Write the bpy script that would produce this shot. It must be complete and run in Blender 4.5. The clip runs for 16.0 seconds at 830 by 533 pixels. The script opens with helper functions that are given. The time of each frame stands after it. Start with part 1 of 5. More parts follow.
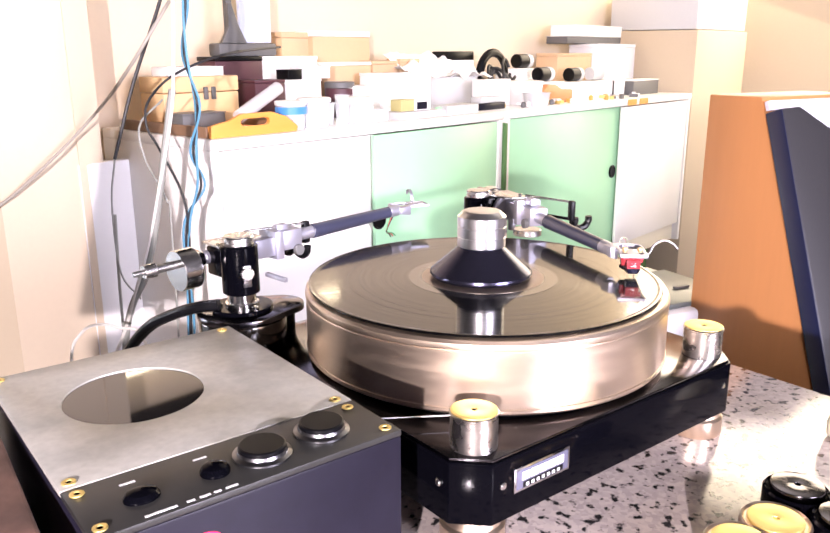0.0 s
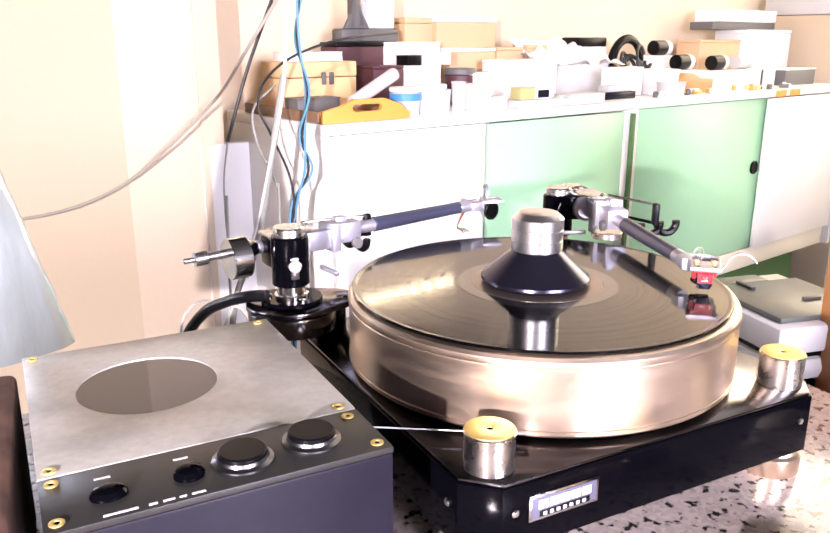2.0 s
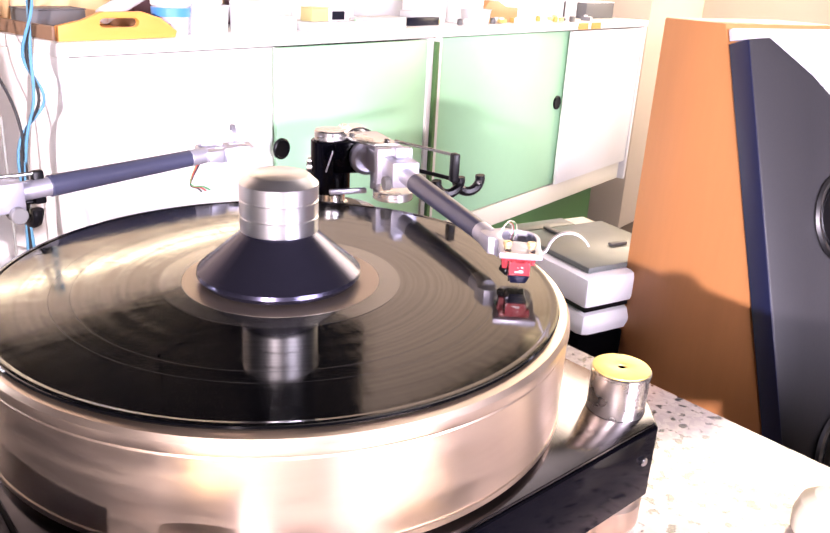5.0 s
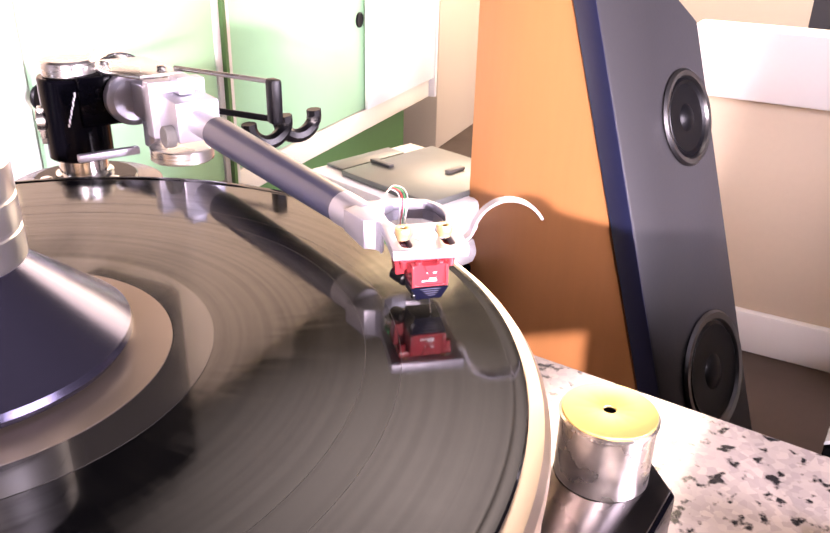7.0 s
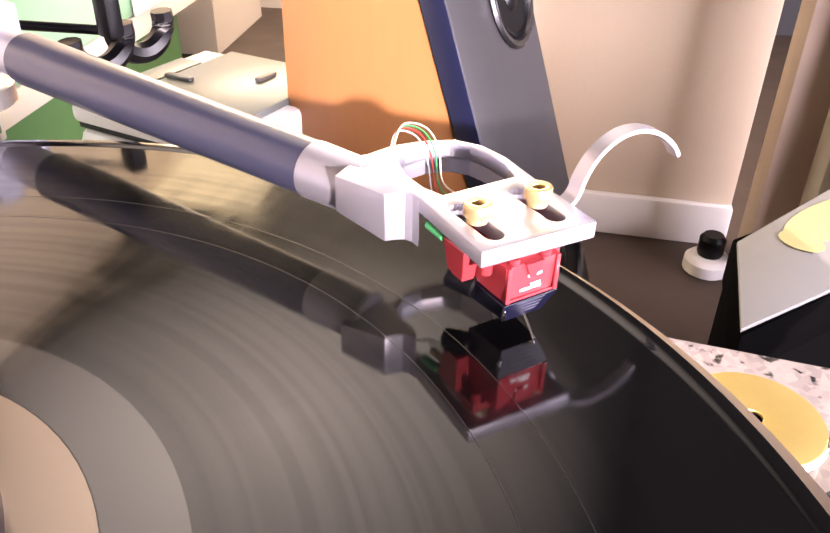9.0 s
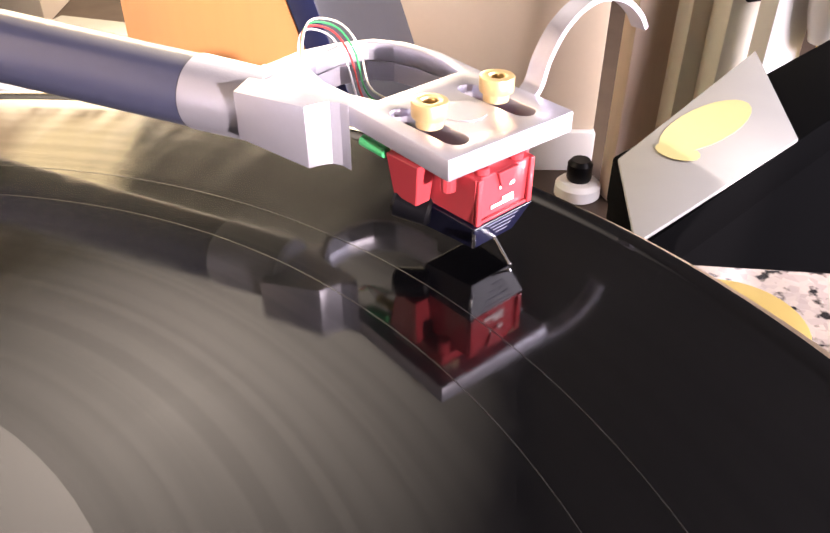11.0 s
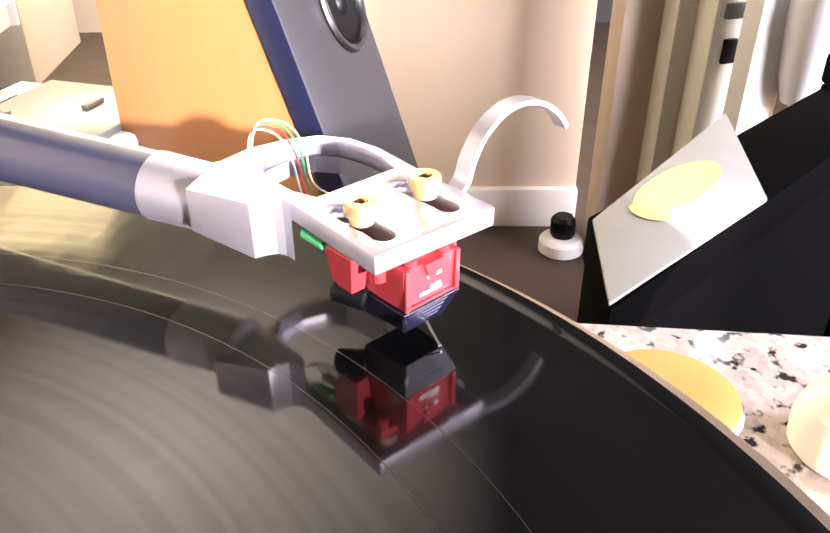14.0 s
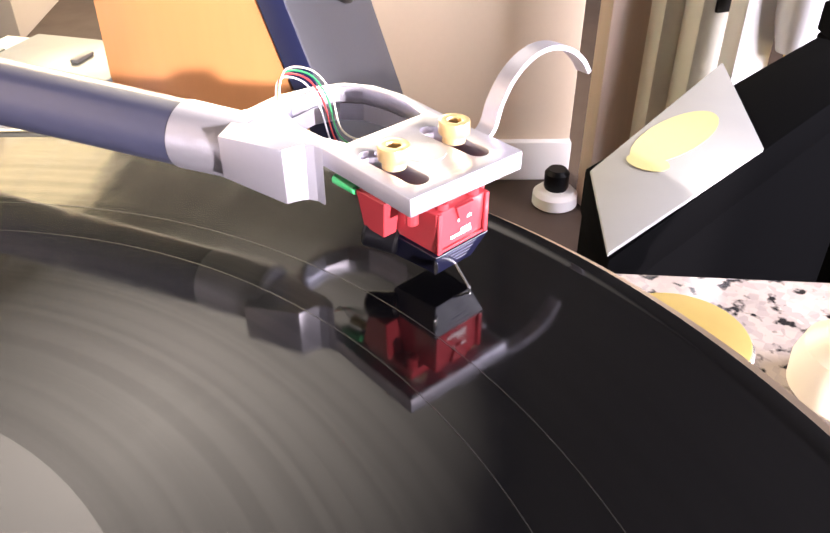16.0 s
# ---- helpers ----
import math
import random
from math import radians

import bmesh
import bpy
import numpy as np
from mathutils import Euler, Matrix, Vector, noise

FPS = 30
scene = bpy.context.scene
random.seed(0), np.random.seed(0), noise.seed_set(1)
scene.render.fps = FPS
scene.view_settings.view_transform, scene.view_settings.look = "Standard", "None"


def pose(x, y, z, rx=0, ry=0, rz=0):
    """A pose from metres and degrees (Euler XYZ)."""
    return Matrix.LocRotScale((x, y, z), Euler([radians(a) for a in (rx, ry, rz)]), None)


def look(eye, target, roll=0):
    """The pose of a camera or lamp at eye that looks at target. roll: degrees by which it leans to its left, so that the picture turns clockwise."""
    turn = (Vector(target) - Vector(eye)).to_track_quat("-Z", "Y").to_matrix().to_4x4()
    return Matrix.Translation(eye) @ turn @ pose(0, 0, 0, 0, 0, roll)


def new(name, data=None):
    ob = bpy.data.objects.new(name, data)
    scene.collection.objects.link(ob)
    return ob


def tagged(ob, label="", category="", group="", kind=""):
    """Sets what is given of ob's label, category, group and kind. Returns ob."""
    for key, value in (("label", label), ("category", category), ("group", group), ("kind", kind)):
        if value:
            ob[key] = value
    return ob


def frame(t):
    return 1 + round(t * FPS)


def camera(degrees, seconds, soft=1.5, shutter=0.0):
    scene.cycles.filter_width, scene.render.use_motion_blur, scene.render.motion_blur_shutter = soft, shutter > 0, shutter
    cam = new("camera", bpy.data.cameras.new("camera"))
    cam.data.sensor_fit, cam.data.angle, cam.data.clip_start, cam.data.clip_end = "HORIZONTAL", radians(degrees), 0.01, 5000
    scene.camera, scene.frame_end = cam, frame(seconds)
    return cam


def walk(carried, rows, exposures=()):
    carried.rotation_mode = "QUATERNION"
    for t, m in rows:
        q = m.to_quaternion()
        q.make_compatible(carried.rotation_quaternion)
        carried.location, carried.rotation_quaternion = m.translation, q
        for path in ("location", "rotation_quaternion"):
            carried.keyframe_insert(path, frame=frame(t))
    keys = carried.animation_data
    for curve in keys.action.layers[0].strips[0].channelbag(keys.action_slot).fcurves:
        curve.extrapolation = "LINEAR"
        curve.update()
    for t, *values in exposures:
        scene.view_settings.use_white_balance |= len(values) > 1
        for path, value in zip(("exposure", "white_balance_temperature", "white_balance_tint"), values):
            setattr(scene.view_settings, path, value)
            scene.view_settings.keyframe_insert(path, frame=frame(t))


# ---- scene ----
cam = camera(55.5, 16.0)
PATH = [
    (0, (-0.06270, -0.65934, 1.08808), (-0.05917, 0.30562, 0.82571), -0.161),
    (0.5, (-0.04882, -0.65564, 1.08544), (-0.10347, 0.30724, 0.82111), -0.116),
    (1, (-0.02706, -0.65154, 1.08406), (-0.14353, 0.30518, 0.81735), -0.328),
    (1.5, (-0.01135, -0.65014, 1.08902), (-0.16628, 0.29998, 0.81834), -0.195),
    (2, (0.00877, -0.62131, 1.09148), (-0.16018, 0.32382, 0.81186), 0.054),
    (2.5, (0.01742, -0.58910, 1.08244), (-0.14285, 0.35420, 0.79175), 0.426),
    (3, (0.02729, -0.55463, 1.08694), (-0.10639, 0.39026, 0.78808), 1.126),
    (3.5, (0.03556, -0.52131, 1.08304), (-0.06128, 0.42526, 0.77541), 1.898),
    (4, (0.04278, -0.48888, 1.07573), (-0.00943, 0.45697, 0.75535), 2.500),
    (4.5, (0.04551, -0.44619, 1.06717), (0.05160, 0.49508, 0.72955), 3.016),
    (5, (0.04185, -0.40327, 1.06183), (0.10886, 0.52944, 0.70748), 3.170),
    (7.5, (0.05615, -0.16516, 1.00463), (0.39729, 0.65577, 0.54671), 1.357),
    (8, (0.04948, -0.13202, 0.99823), (0.44332, 0.64510, 0.50733), 1.643),
    (8.5, (0.04518, -0.11531, 0.99723), (0.48751, 0.62144, 0.48581), 1.465),
    (9, (0.04397, -0.08974, 0.98573), (0.53308, 0.60243, 0.45500), 1.300),
    (9.5, (0.04684, -0.08009, 0.98962), (0.56970, 0.57163, 0.44020), 1.364),
    (10, (0.04802, -0.07632, 0.98082), (0.59662, 0.54088, 0.41682), 0.989),
    (12.5, (0.05255, -0.05300, 0.96266), (0.67668, 0.47748, 0.38904), 0.259),
    (13, (0.05319, -0.06443, 0.97351), (0.67993, 0.47721, 0.41331), 1.055),
    (13.5, (0.05026, -0.07281, 0.97566), (0.67861, 0.48833, 0.43687), 0.482),
    (14, (0.05118, -0.07479, 0.97582), (0.67547, 0.50813, 0.45574), 0.149),
    (14.5, (0.04998, -0.08202, 0.97411), (0.66758, 0.51841, 0.46613), -0.178),
    (15, (0.04878, -0.09032, 0.97329), (0.65955, 0.52115, 0.47023), -0.762),
    (15.5, (0.04997, -0.08072, 0.97629), (0.64901, 0.49891, 0.42385), -0.231),
    (16, (0.04419, -0.07293, 0.97606), (0.65284, 0.48128, 0.40826), -0.020),
]
walk(cam, [(t, look(eye, target, roll)) for t, eye, target, roll in PATH], [(0.0, 0.32, 6450, 24), (5.0, 0.60, 6450, 30), (7.4, 1.06, 6850, 35), (8.5, 1.16, 6900, 31), (12.5, 1.22, 6950, 21), (14.2, 1.48, 6750, 20), (16.0, 1.34, 6600, 20)])

# ---- world and light ----
world = bpy.data.worlds.new("world")
scene.world = world
world.use_nodes = True
wn = world.node_tree
bg = wn.nodes["Background"]
sky = wn.nodes.new("ShaderNodeTexSky")
sky.sky_type, sky.sun_disc, sky.sun_elevation, sky.sun_rotation = "NISHITA", False, radians(35), radians(200)
wn.links.new(sky.outputs[0], bg.inputs[0])
bg.inputs[1].default_value = 0.1


def area(name, eye, target, sx, sy, power, colour):
    data = bpy.data.lights.new(name, "AREA")
    data.shape, data.size, data.size_y, data.energy, data.color = "RECTANGLE", sx, sy, power, colour
    ob = new(name, data)
    ob.matrix_world = look(eye, target)
    return ob


# unseen fill lamp added to brighten the low panel and the posts
area("added_fill_light", (2.40, -2.35, 1.5), (1.5, 0.8, 0.5), 1.7, 1.2, 240, (0.86, 0.86, 0.96))
area("far_window_light", (1.95, 3.05, 1.6), (0.9, 2.2, 1.0), 1.9, 1.5, 58, (1.0, 0.90, 0.62))
lamp = bpy.data.lights.new("desk_lamp_light", "SPOT")
lamp.energy, lamp.color, lamp.shadow_soft_size = 470, (1.0, 0.93, 0.91), 0.022
lamp.spot_size, lamp.spot_blend = radians(54), 0.16
lamp_ob = new("desk_lamp_light", lamp)
lamp_ob.matrix_world = look((-0.35, -2.2, 1.275), (-0.40, 0.9, 0.85))

# ---- materials ----


def material(name, base, rough=0.5, metal=0.0, grain=0.0, scale=60.0, dark=None, stain=0.0, stain_scale=6.0, bump=0.0, stretch=(1, 1, 1), coat=0.0, spec=0.5):
    """A principled material: base colour broken by fine grain and broad stains, with bump."""
    m = bpy.data.materials.new(name)
    m.use_nodes = True
    t = m.node_tree
    p = t.nodes["Principled BSDF"]
    p.inputs["Roughness"].default_value, p.inputs["Metallic"].default_value = rough, metal
    p.inputs["Coat Weight"].default_value = coat
    p.inputs["Specular IOR Level"].default_value = spec
    p.inputs["Base Color"].default_value = (*base, 1)
    dark = dark or tuple(v * 0.6 for v in base)
    co = t.nodes.new("ShaderNodeTexCoord")
    mp = t.nodes.new("ShaderNodeMapping")
    mp.inputs["Scale"].default_value = stretch
    t.links.new(co.outputs["Object"], mp.inputs[0])

    def tex(s, detail):
        n = t.nodes.new("ShaderNodeTexNoise")
        n.inputs["Scale"].default_value, n.inputs["Detail"].default_value = s, detail
        t.links.new(mp.outputs[0], n.inputs["Vector"])
        return n

    def mix(fac_socket, amount, a_socket, b):
        mul = t.nodes.new("ShaderNodeMath")
        mul.operation = "MULTIPLY"
        mul.inputs[1].default_value = amount
        t.links.new(fac_socket, mul.inputs[0])
        n = t.nodes.new("ShaderNodeMixRGB")
        t.links.new(mul.outputs[0], n.inputs[0])
        n.inputs[1].default_value = (*base, 1)
        if a_socket:
            t.links.new(a_socket, n.inputs[1])
        n.inputs[2].default_value = (*b, 1)
        return n.outputs[0]

    col = None
    fine = tex(scale, 4.0)
    if grain:
        col = mix(fine.outputs[0], grain, col, dark)
    if stain:
        broad = tex(stain_scale, 3.0)
        ramp = t.nodes.new("ShaderNodeValToRGB")
        ramp.color_ramp.elements[0].position, ramp.color_ramp.elements[1].position = 0.45, 0.7
        t.links.new(broad.outputs[0], ramp.inputs[0])
        col = mix(ramp.outputs[0], stain, col, dark)
        r = t.nodes.new("ShaderNodeMath")
        r.operation = "MULTIPLY_ADD"
        r.inputs[1].default_value, r.inputs[2].default_value = 0.25 * stain, rough
        t.links.new(ramp.outputs[0], r.inputs[0])
        t.links.new(r.outputs[0], p.inputs["Roughness"])
    if col:
        t.links.new(col, p.inputs["Base Color"])
    if bump:
        b = t.nodes.new("ShaderNodeBump")
        b.inputs["Strength"].default_value, b.inputs["Distance"].default_value = bump, 0.001
        t.links.new(fine.outputs[0], b.inputs["Height"])
        t.links.new(b.outputs[0], p.inputs["Normal"])
    return m


def glass(name, tint, rough=0.03, mixin=0.35):
    """Thin clear plastic: mostly see-through with gloss."""
    m = bpy.data.materials.new(name)
    m.use_nodes = True
    t = m.node_tree
    p = t.nodes["Principled BSDF"]
    p.inputs["Base Color"].default_value, p.inputs["Roughness"].default_value = (*tint, 1), rough
    p.inputs["Alpha"].default_value = mixin
    return m


MAT = {
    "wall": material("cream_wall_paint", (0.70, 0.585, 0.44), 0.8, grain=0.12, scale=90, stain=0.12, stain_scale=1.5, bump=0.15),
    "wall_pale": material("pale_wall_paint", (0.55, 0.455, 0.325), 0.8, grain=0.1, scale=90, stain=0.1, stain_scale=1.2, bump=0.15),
    # unseen walls are made near black to hold back bounced light
    "wall_unlit": material("unlit_wall_tone", (0.06, 0.053, 0.05), 0.8, grain=0.12, scale=90, stain=0.12, stain_scale=1.5, bump=0.15),
    "wall_unlit_end": material("unlit_end_wall_tone", (0.030, 0.029, 0.031), 0.8, grain=0.12, scale=90, stain=0.12, stain_scale=1.5, bump=0.15),
    # lack of light overhead is put into this near-black ceiling colour
    "ceiling": material("unlit_ceiling_tone", (0.06, 0.058, 0.057), 0.85, grain=0.1, scale=60),
    "floor": material("brown_floor", (0.062, 0.040, 0.029), 0.55, grain=0.5, scale=40, stain=0.4, stain_scale=4, bump=0.1),
    "white_paint": material("white_laminate", (0.84, 0.83, 0.80), 0.35, grain=0.06, scale=120, stain=0.08, stain_scale=3),
    "green": material("mint_green_panel", (0.42, 0.76, 0.48), 0.3, grain=0.1, scale=50, stain=0.12, stain_scale=3),
    "black_gloss": material("black_lacquer", (0.0012, 0.0012, 0.0022), 0.09, grain=0.3, scale=150, dark=(0.003, 0.003, 0.005), stain=0.2, stain_scale=14, spec=0.07),
    "black": material("black_plastic", (0.002, 0.002, 0.003), 0.35, grain=0.4, scale=200, dark=(0.005, 0.005, 0.006), spec=0.2),
    "black_matt": material("black_rubber", (0.0012, 0.0012, 0.0014), 0.85, spec=0.015),
    "gold_platter": material("polished_gunmetal_brass", (0.84, 0.68, 0.53), 0.31, 1.0, grain=0.25, scale=60, stain=0.4, stain_scale=14, dark=(0.70, 0.54, 0.38), stretch=(1, 1, 6)),
    "brass": material("brass", (0.88, 0.68, 0.24), 0.42, 0.8, grain=0.25, scale=160, stain=0.2, stain_scale=30),
    "steel": material("brushed_steel", (0.70, 0.69, 0.68), 0.26, 1.0, grain=0.3, scale=90, stain=0.25, stain_scale=30, stretch=(1, 1, 12)),
    "chrome": material("polished_chrome", (0.78, 0.77, 0.76), 0.14, 1.0, grain=0.1, scale=60, stain=0.2, stain_scale=40),
    # the lilac cast of bluish light is put into this aluminium colour
    "alu": material("bead_blasted_aluminium_lilac_lit", (0.50, 0.50, 0.58), 0.42, 0.78, grain=0.12, scale=900, bump=0.05),
    "alu_plate": material("worn_aluminium_plate", (0.56, 0.55, 0.50), 0.44, 0.35, grain=0.5, scale=190, stain=0.45, stain_scale=17, bump=0.12, dark=(0.20, 0.195, 0.175)),
    "box_side": material("scuffed_black_sheet", (0.006, 0.005, 0.011), 0.42, grain=0.5, scale=120, dark=(0.014, 0.013, 0.026), stain=0.4, stain_scale=10, spec=0.22),
    "strip": material("grey_black_panel", (0.020, 0.020, 0.020), 0.4, 0.2, grain=0.4, scale=120, dark=(0.05, 0.05, 0.048), stain=0.4, stain_scale=18),
    # bluish light on the grey tube is put in as a blue tint
    "tube": material("dark_grey_arm_tube_blue_lit", (0.040, 0.044, 0.080), 0.33, 0.0, grain=0.3, scale=400, coat=0.3),
    "red": material("red_translucent_plastic", (0.36, 0.040, 0.050), 0.25, grain=0.15, scale=300, coat=0.2),
    "navy": material("navy_plastic", (0.004, 0.0045, 0.014), 0.3, spec=0.3),
    "white_line": material("white_print", (0.8, 0.8, 0.82), 0.5),
    "cork": material("brown_cork", (0.25, 0.13, 0.095), 0.8, grain=0.7, scale=45, dark=(0.012, 0.008, 0.007), stain=0.5, stain_scale=30, bump=0.9),
    "wood": material("orange_veneer", (0.55, 0.235, 0.085), 0.42, grain=0.25, scale=14, stretch=(6, 6, 0.7), stain=0.12, stain_scale=3),
    "ply": material("orange_plywood", (0.88, 0.36, 0.07), 0.5, grain=0.25, scale=18, stretch=(1, 6, 6)),
    "pine": material("pale_pine", (0.74, 0.50, 0.26), 0.55, grain=0.25, scale=16, stretch=(1, 6, 6)),
    "brownwood": material("brown_wood", (0.24, 0.135, 0.075), 0.5, grain=0.5, scale=14, stretch=(6, 6, 0.6)),
    "carton": material("cardboard", (0.62, 0.42, 0.25), 0.8, grain=0.2, scale=60, stain=0.1),
    "paper": material("white_card", (0.84, 0.83, 0.82), 0.6, grain=0.06, scale=80),
    "purple": material("dark_plum_card", (0.08, 0.025, 0.035), 0.5, grain=0.3, scale=60),
    "speaker_black": material("speaker_black_paint", (0.034, 0.033, 0.035), 0.42, grain=0.5, scale=180, dark=(0.02, 0.02, 0.028), bump=0.15),
    "grey": material("light_grey_plastic", (0.55, 0.56, 0.56), 0.45, grain=0.1, scale=80),
    "darkgrey": material("dark_grey_plastic", (0.12, 0.12, 0.12), 0.5, grain=0.2, scale=80),
    "blue": material("blue_plastic", (0.06, 0.28, 0.72), 0.4),
    "blue_cable": material("blue_cable_sheath", (0.10, 0.30, 0.45), 0.5),
    "black_cable": material("black_cable_sheath", (0.015, 0.015, 0.017), 0.5),
    "white_cable": material("white_cable_sheath", (0.75, 0.73, 0.68), 0.5),
    "pale_cable": material("pale_cable_sheath", (0.36, 0.33, 0.28), 0.5),
    "grey_cable": material("grey_cable_sheath", (0.32, 0.33, 0.30), 0.5),
    "clear": glass("clear_plastic", (0.80, 0.84, 0.86), 0.03, 0.25),
    "frosted": glass("frosted_plastic", (0.86, 0.88, 0.90), 0.25, 0.45),
    "foil": material("crinkled_foil_bag", (0.62, 0.72, 0.74), 0.22, 0.6, grain=0.2, scale=30, bump=0.8, stretch=(3, 3, 0.8), stain=0.2, stain_scale=6),
    "yellow": material("pale_yellow_plastic", (0.50, 0.45, 0.20), 0.5),
    "cream": material("cream_plastic", (0.84, 0.80, 0.66), 0.4, grain=0.05),
    "green_wire": material("green_sheath", (0.03, 0.35, 0.12), 0.4),
    "red_led": material("red_led_ring", (0.8, 0.02, 0.05), 0.4),
    "green_dark": material("dark_green_panel", (0.10, 0.24, 0.08), 0.5, grain=0.3, scale=30),
}
led = MAT["red_led"].node_tree.nodes["Principled BSDF"]
led.inputs["Emission Color"].default_value, led.inputs["Emission Strength"].default_value = (1.0, 0.03, 0.12, 1), 2.5


def granite():
    m = material("speckled_granite", (0.56, 0.50, 0.46), 0.14, spec=0.5)
    t = m.node_tree
    p = t.nodes["Principled BSDF"]
    co = t.nodes.new("ShaderNodeTexCoord")
    nz = t.nodes.new("ShaderNodeTexNoise")
    nz.inputs["Scale"].default_value, nz.inputs["Detail"].default_value = 120, 6
    t.links.new(co.outputs["Object"], nz.inputs["Vector"])
    r1 = t.nodes.new("ShaderNodeValToRGB")
    r1.color_ramp.elements[0].position, r1.color_ramp.elements[0].color = 0.37, (0.03, 0.028, 0.03, 1)
    r1.color_ramp.elements[1].position, r1.color_ramp.elements[1].color = 0.44, (0.55, 0.49, 0.46, 1)
    t.links.new(nz.outputs[0], r1.inputs[0])
    vo = t.nodes.new("ShaderNodeTexVoronoi")
    vo.inputs["Scale"].default_value = 260
    t.links.new(co.outputs["Object"], vo.inputs["Vector"])
    sep = t.nodes.new("ShaderNodeSeparateColor")
    t.links.new(vo.outputs["Color"], sep.inputs[0])
    r2 = t.nodes.new("ShaderNodeValToRGB")
    r2.color_ramp.elements[0].color, r2.color_ramp.elements[1].color = (0.72, 0.70, 0.72, 1), (1.0, 0.97, 0.95, 1)
    t.links.new(sep.outputs[0], r2.inputs[0])
    mx = t.nodes.new("ShaderNodeMixRGB")
    mx.blend_type, mx.inputs[0].default_value = "MULTIPLY", 1.0
    t.links.new(r1.outputs[0], mx.inputs[1])
    t.links.new(r2.outputs[0], mx.inputs[2])
    t.links.new(mx.outputs[0], p.inputs["Base Color"])
    return m


def vinyl():
    """Black vinyl: bands of grooves by radius, smeared gloss across the grooves."""
    m = material("black_vinyl", (0.0012, 0.0012, 0.0016), 0.25, spec=0.015)
    m.node_tree.nodes["Principled BSDF"].inputs["Coat Weight"].default_value = 1.0
    m.node_tree.nodes["Principled BSDF"].inputs["Coat Roughness"].default_value = 0.05
    m.node_tree.nodes["Principled BSDF"].inputs["Coat IOR"].default_value = 1.58
    t = m.node_tree
    p = t.nodes["Principled BSDF"]
    co = t.nodes.new("ShaderNodeTexCoord")
    ln = t.nodes.new("ShaderNodeVectorMath")
    ln.operation = "LENGTH"
    fl = t.nodes.new("ShaderNodeVectorMath")
    fl.operation, fl.inputs[1].default_value = "MULTIPLY", (1, 1, 0)
    t.links.new(co.outputs["Object"], fl.inputs[0])
    t.links.new(fl.outputs[0], ln.inputs[0])
    wv = t.nodes.new("ShaderNodeTexNoise")
    wv.noise_dimensions = "1D"
    wv.inputs["Scale"].default_value, wv.inputs["Detail"].default_value = 160, 6
    t.links.new(ln.outputs["Value"], wv.inputs["W"])
    rr = t.nodes.new("ShaderNodeMapRange")
    rr.inputs[1].default_value, rr.inputs[2].default_value, rr.inputs[3].default_value, rr.inputs[4].default_value = 0.3, 0.7, 0.03, 0.08
    t.links.new(wv.outputs[0], rr.inputs[0])
    gr = t.nodes.new("ShaderNodeTexGradient")
    gr.gradient_type = "RADIAL"
    t.links.new(co.outputs["Object"], gr.inputs[0])
    an = t.nodes.new("ShaderNodeTexNoise")
    an.noise_dimensions = "2D"
    an.inputs["Scale"].default_value, an.inputs["Detail"].default_value = 1.0, 4
    cb = t.nodes.new("ShaderNodeCombineXYZ")
    for k, (socket, f) in enumerate(((gr.outputs[1], 150.0), (ln.outputs["Value"], 30.0))):
        ml = t.nodes.new("ShaderNodeMath")
        ml.operation, ml.inputs[1].default_value = "MULTIPLY", f
        t.links.new(socket, ml.inputs[0])
        t.links.new(ml.outputs[0], cb.inputs[k])
    t.links.new(cb.outputs[0], an.inputs["Vector"])
    streak = t.nodes.new("ShaderNodeMapRange")
    streak.inputs[1].default_value, streak.inputs[2].default_value, streak.inputs[3].default_value, streak.inputs[4].default_value = 0.35, 0.7, 0.0, 0.06
    t.links.new(an.outputs[0], streak.inputs[0])
    both = t.nodes.new("ShaderNodeMath")
    both.operation = "ADD"
    t.links.new(rr.outputs[0], both.inputs[0])
    t.links.new(streak.outputs[0], both.inputs[1])
    t.links.new(both.outputs[0], p.inputs["Coat Roughness"])
    band = t.nodes.new("ShaderNodeTexNoise")
    band.noise_dimensions = "1D"
    band.inputs["Scale"].default_value, band.inputs["Detail"].default_value = 420, 3
    t.links.new(ln.outputs["Value"], band.inputs["W"])
    cw = t.nodes.new("ShaderNodeMapRange")
    cw.inputs[1].default_value, cw.inputs[2].default_value, cw.inputs[3].default_value, cw.inputs[4].default_value = 0.35, 0.6, 0.87, 1.0
    t.links.new(band.outputs[0], cw.inputs[0])
    t.links.new(cw.outputs[0], p.inputs["Coat Weight"])
    tg = t.nodes.new("ShaderNodeTangent")
    tg.direction_type, tg.axis = "RADIAL", "Z"
    t.links.new(tg.outputs[0], p.inputs["Tangent"])
    p.inputs["Anisotropic"].default_value, p.inputs["Anisotropic Rotation"].default_value = 1.0, 0.25
    return m


MAT["granite"], MAT["vinyl"] = granite(), vinyl()

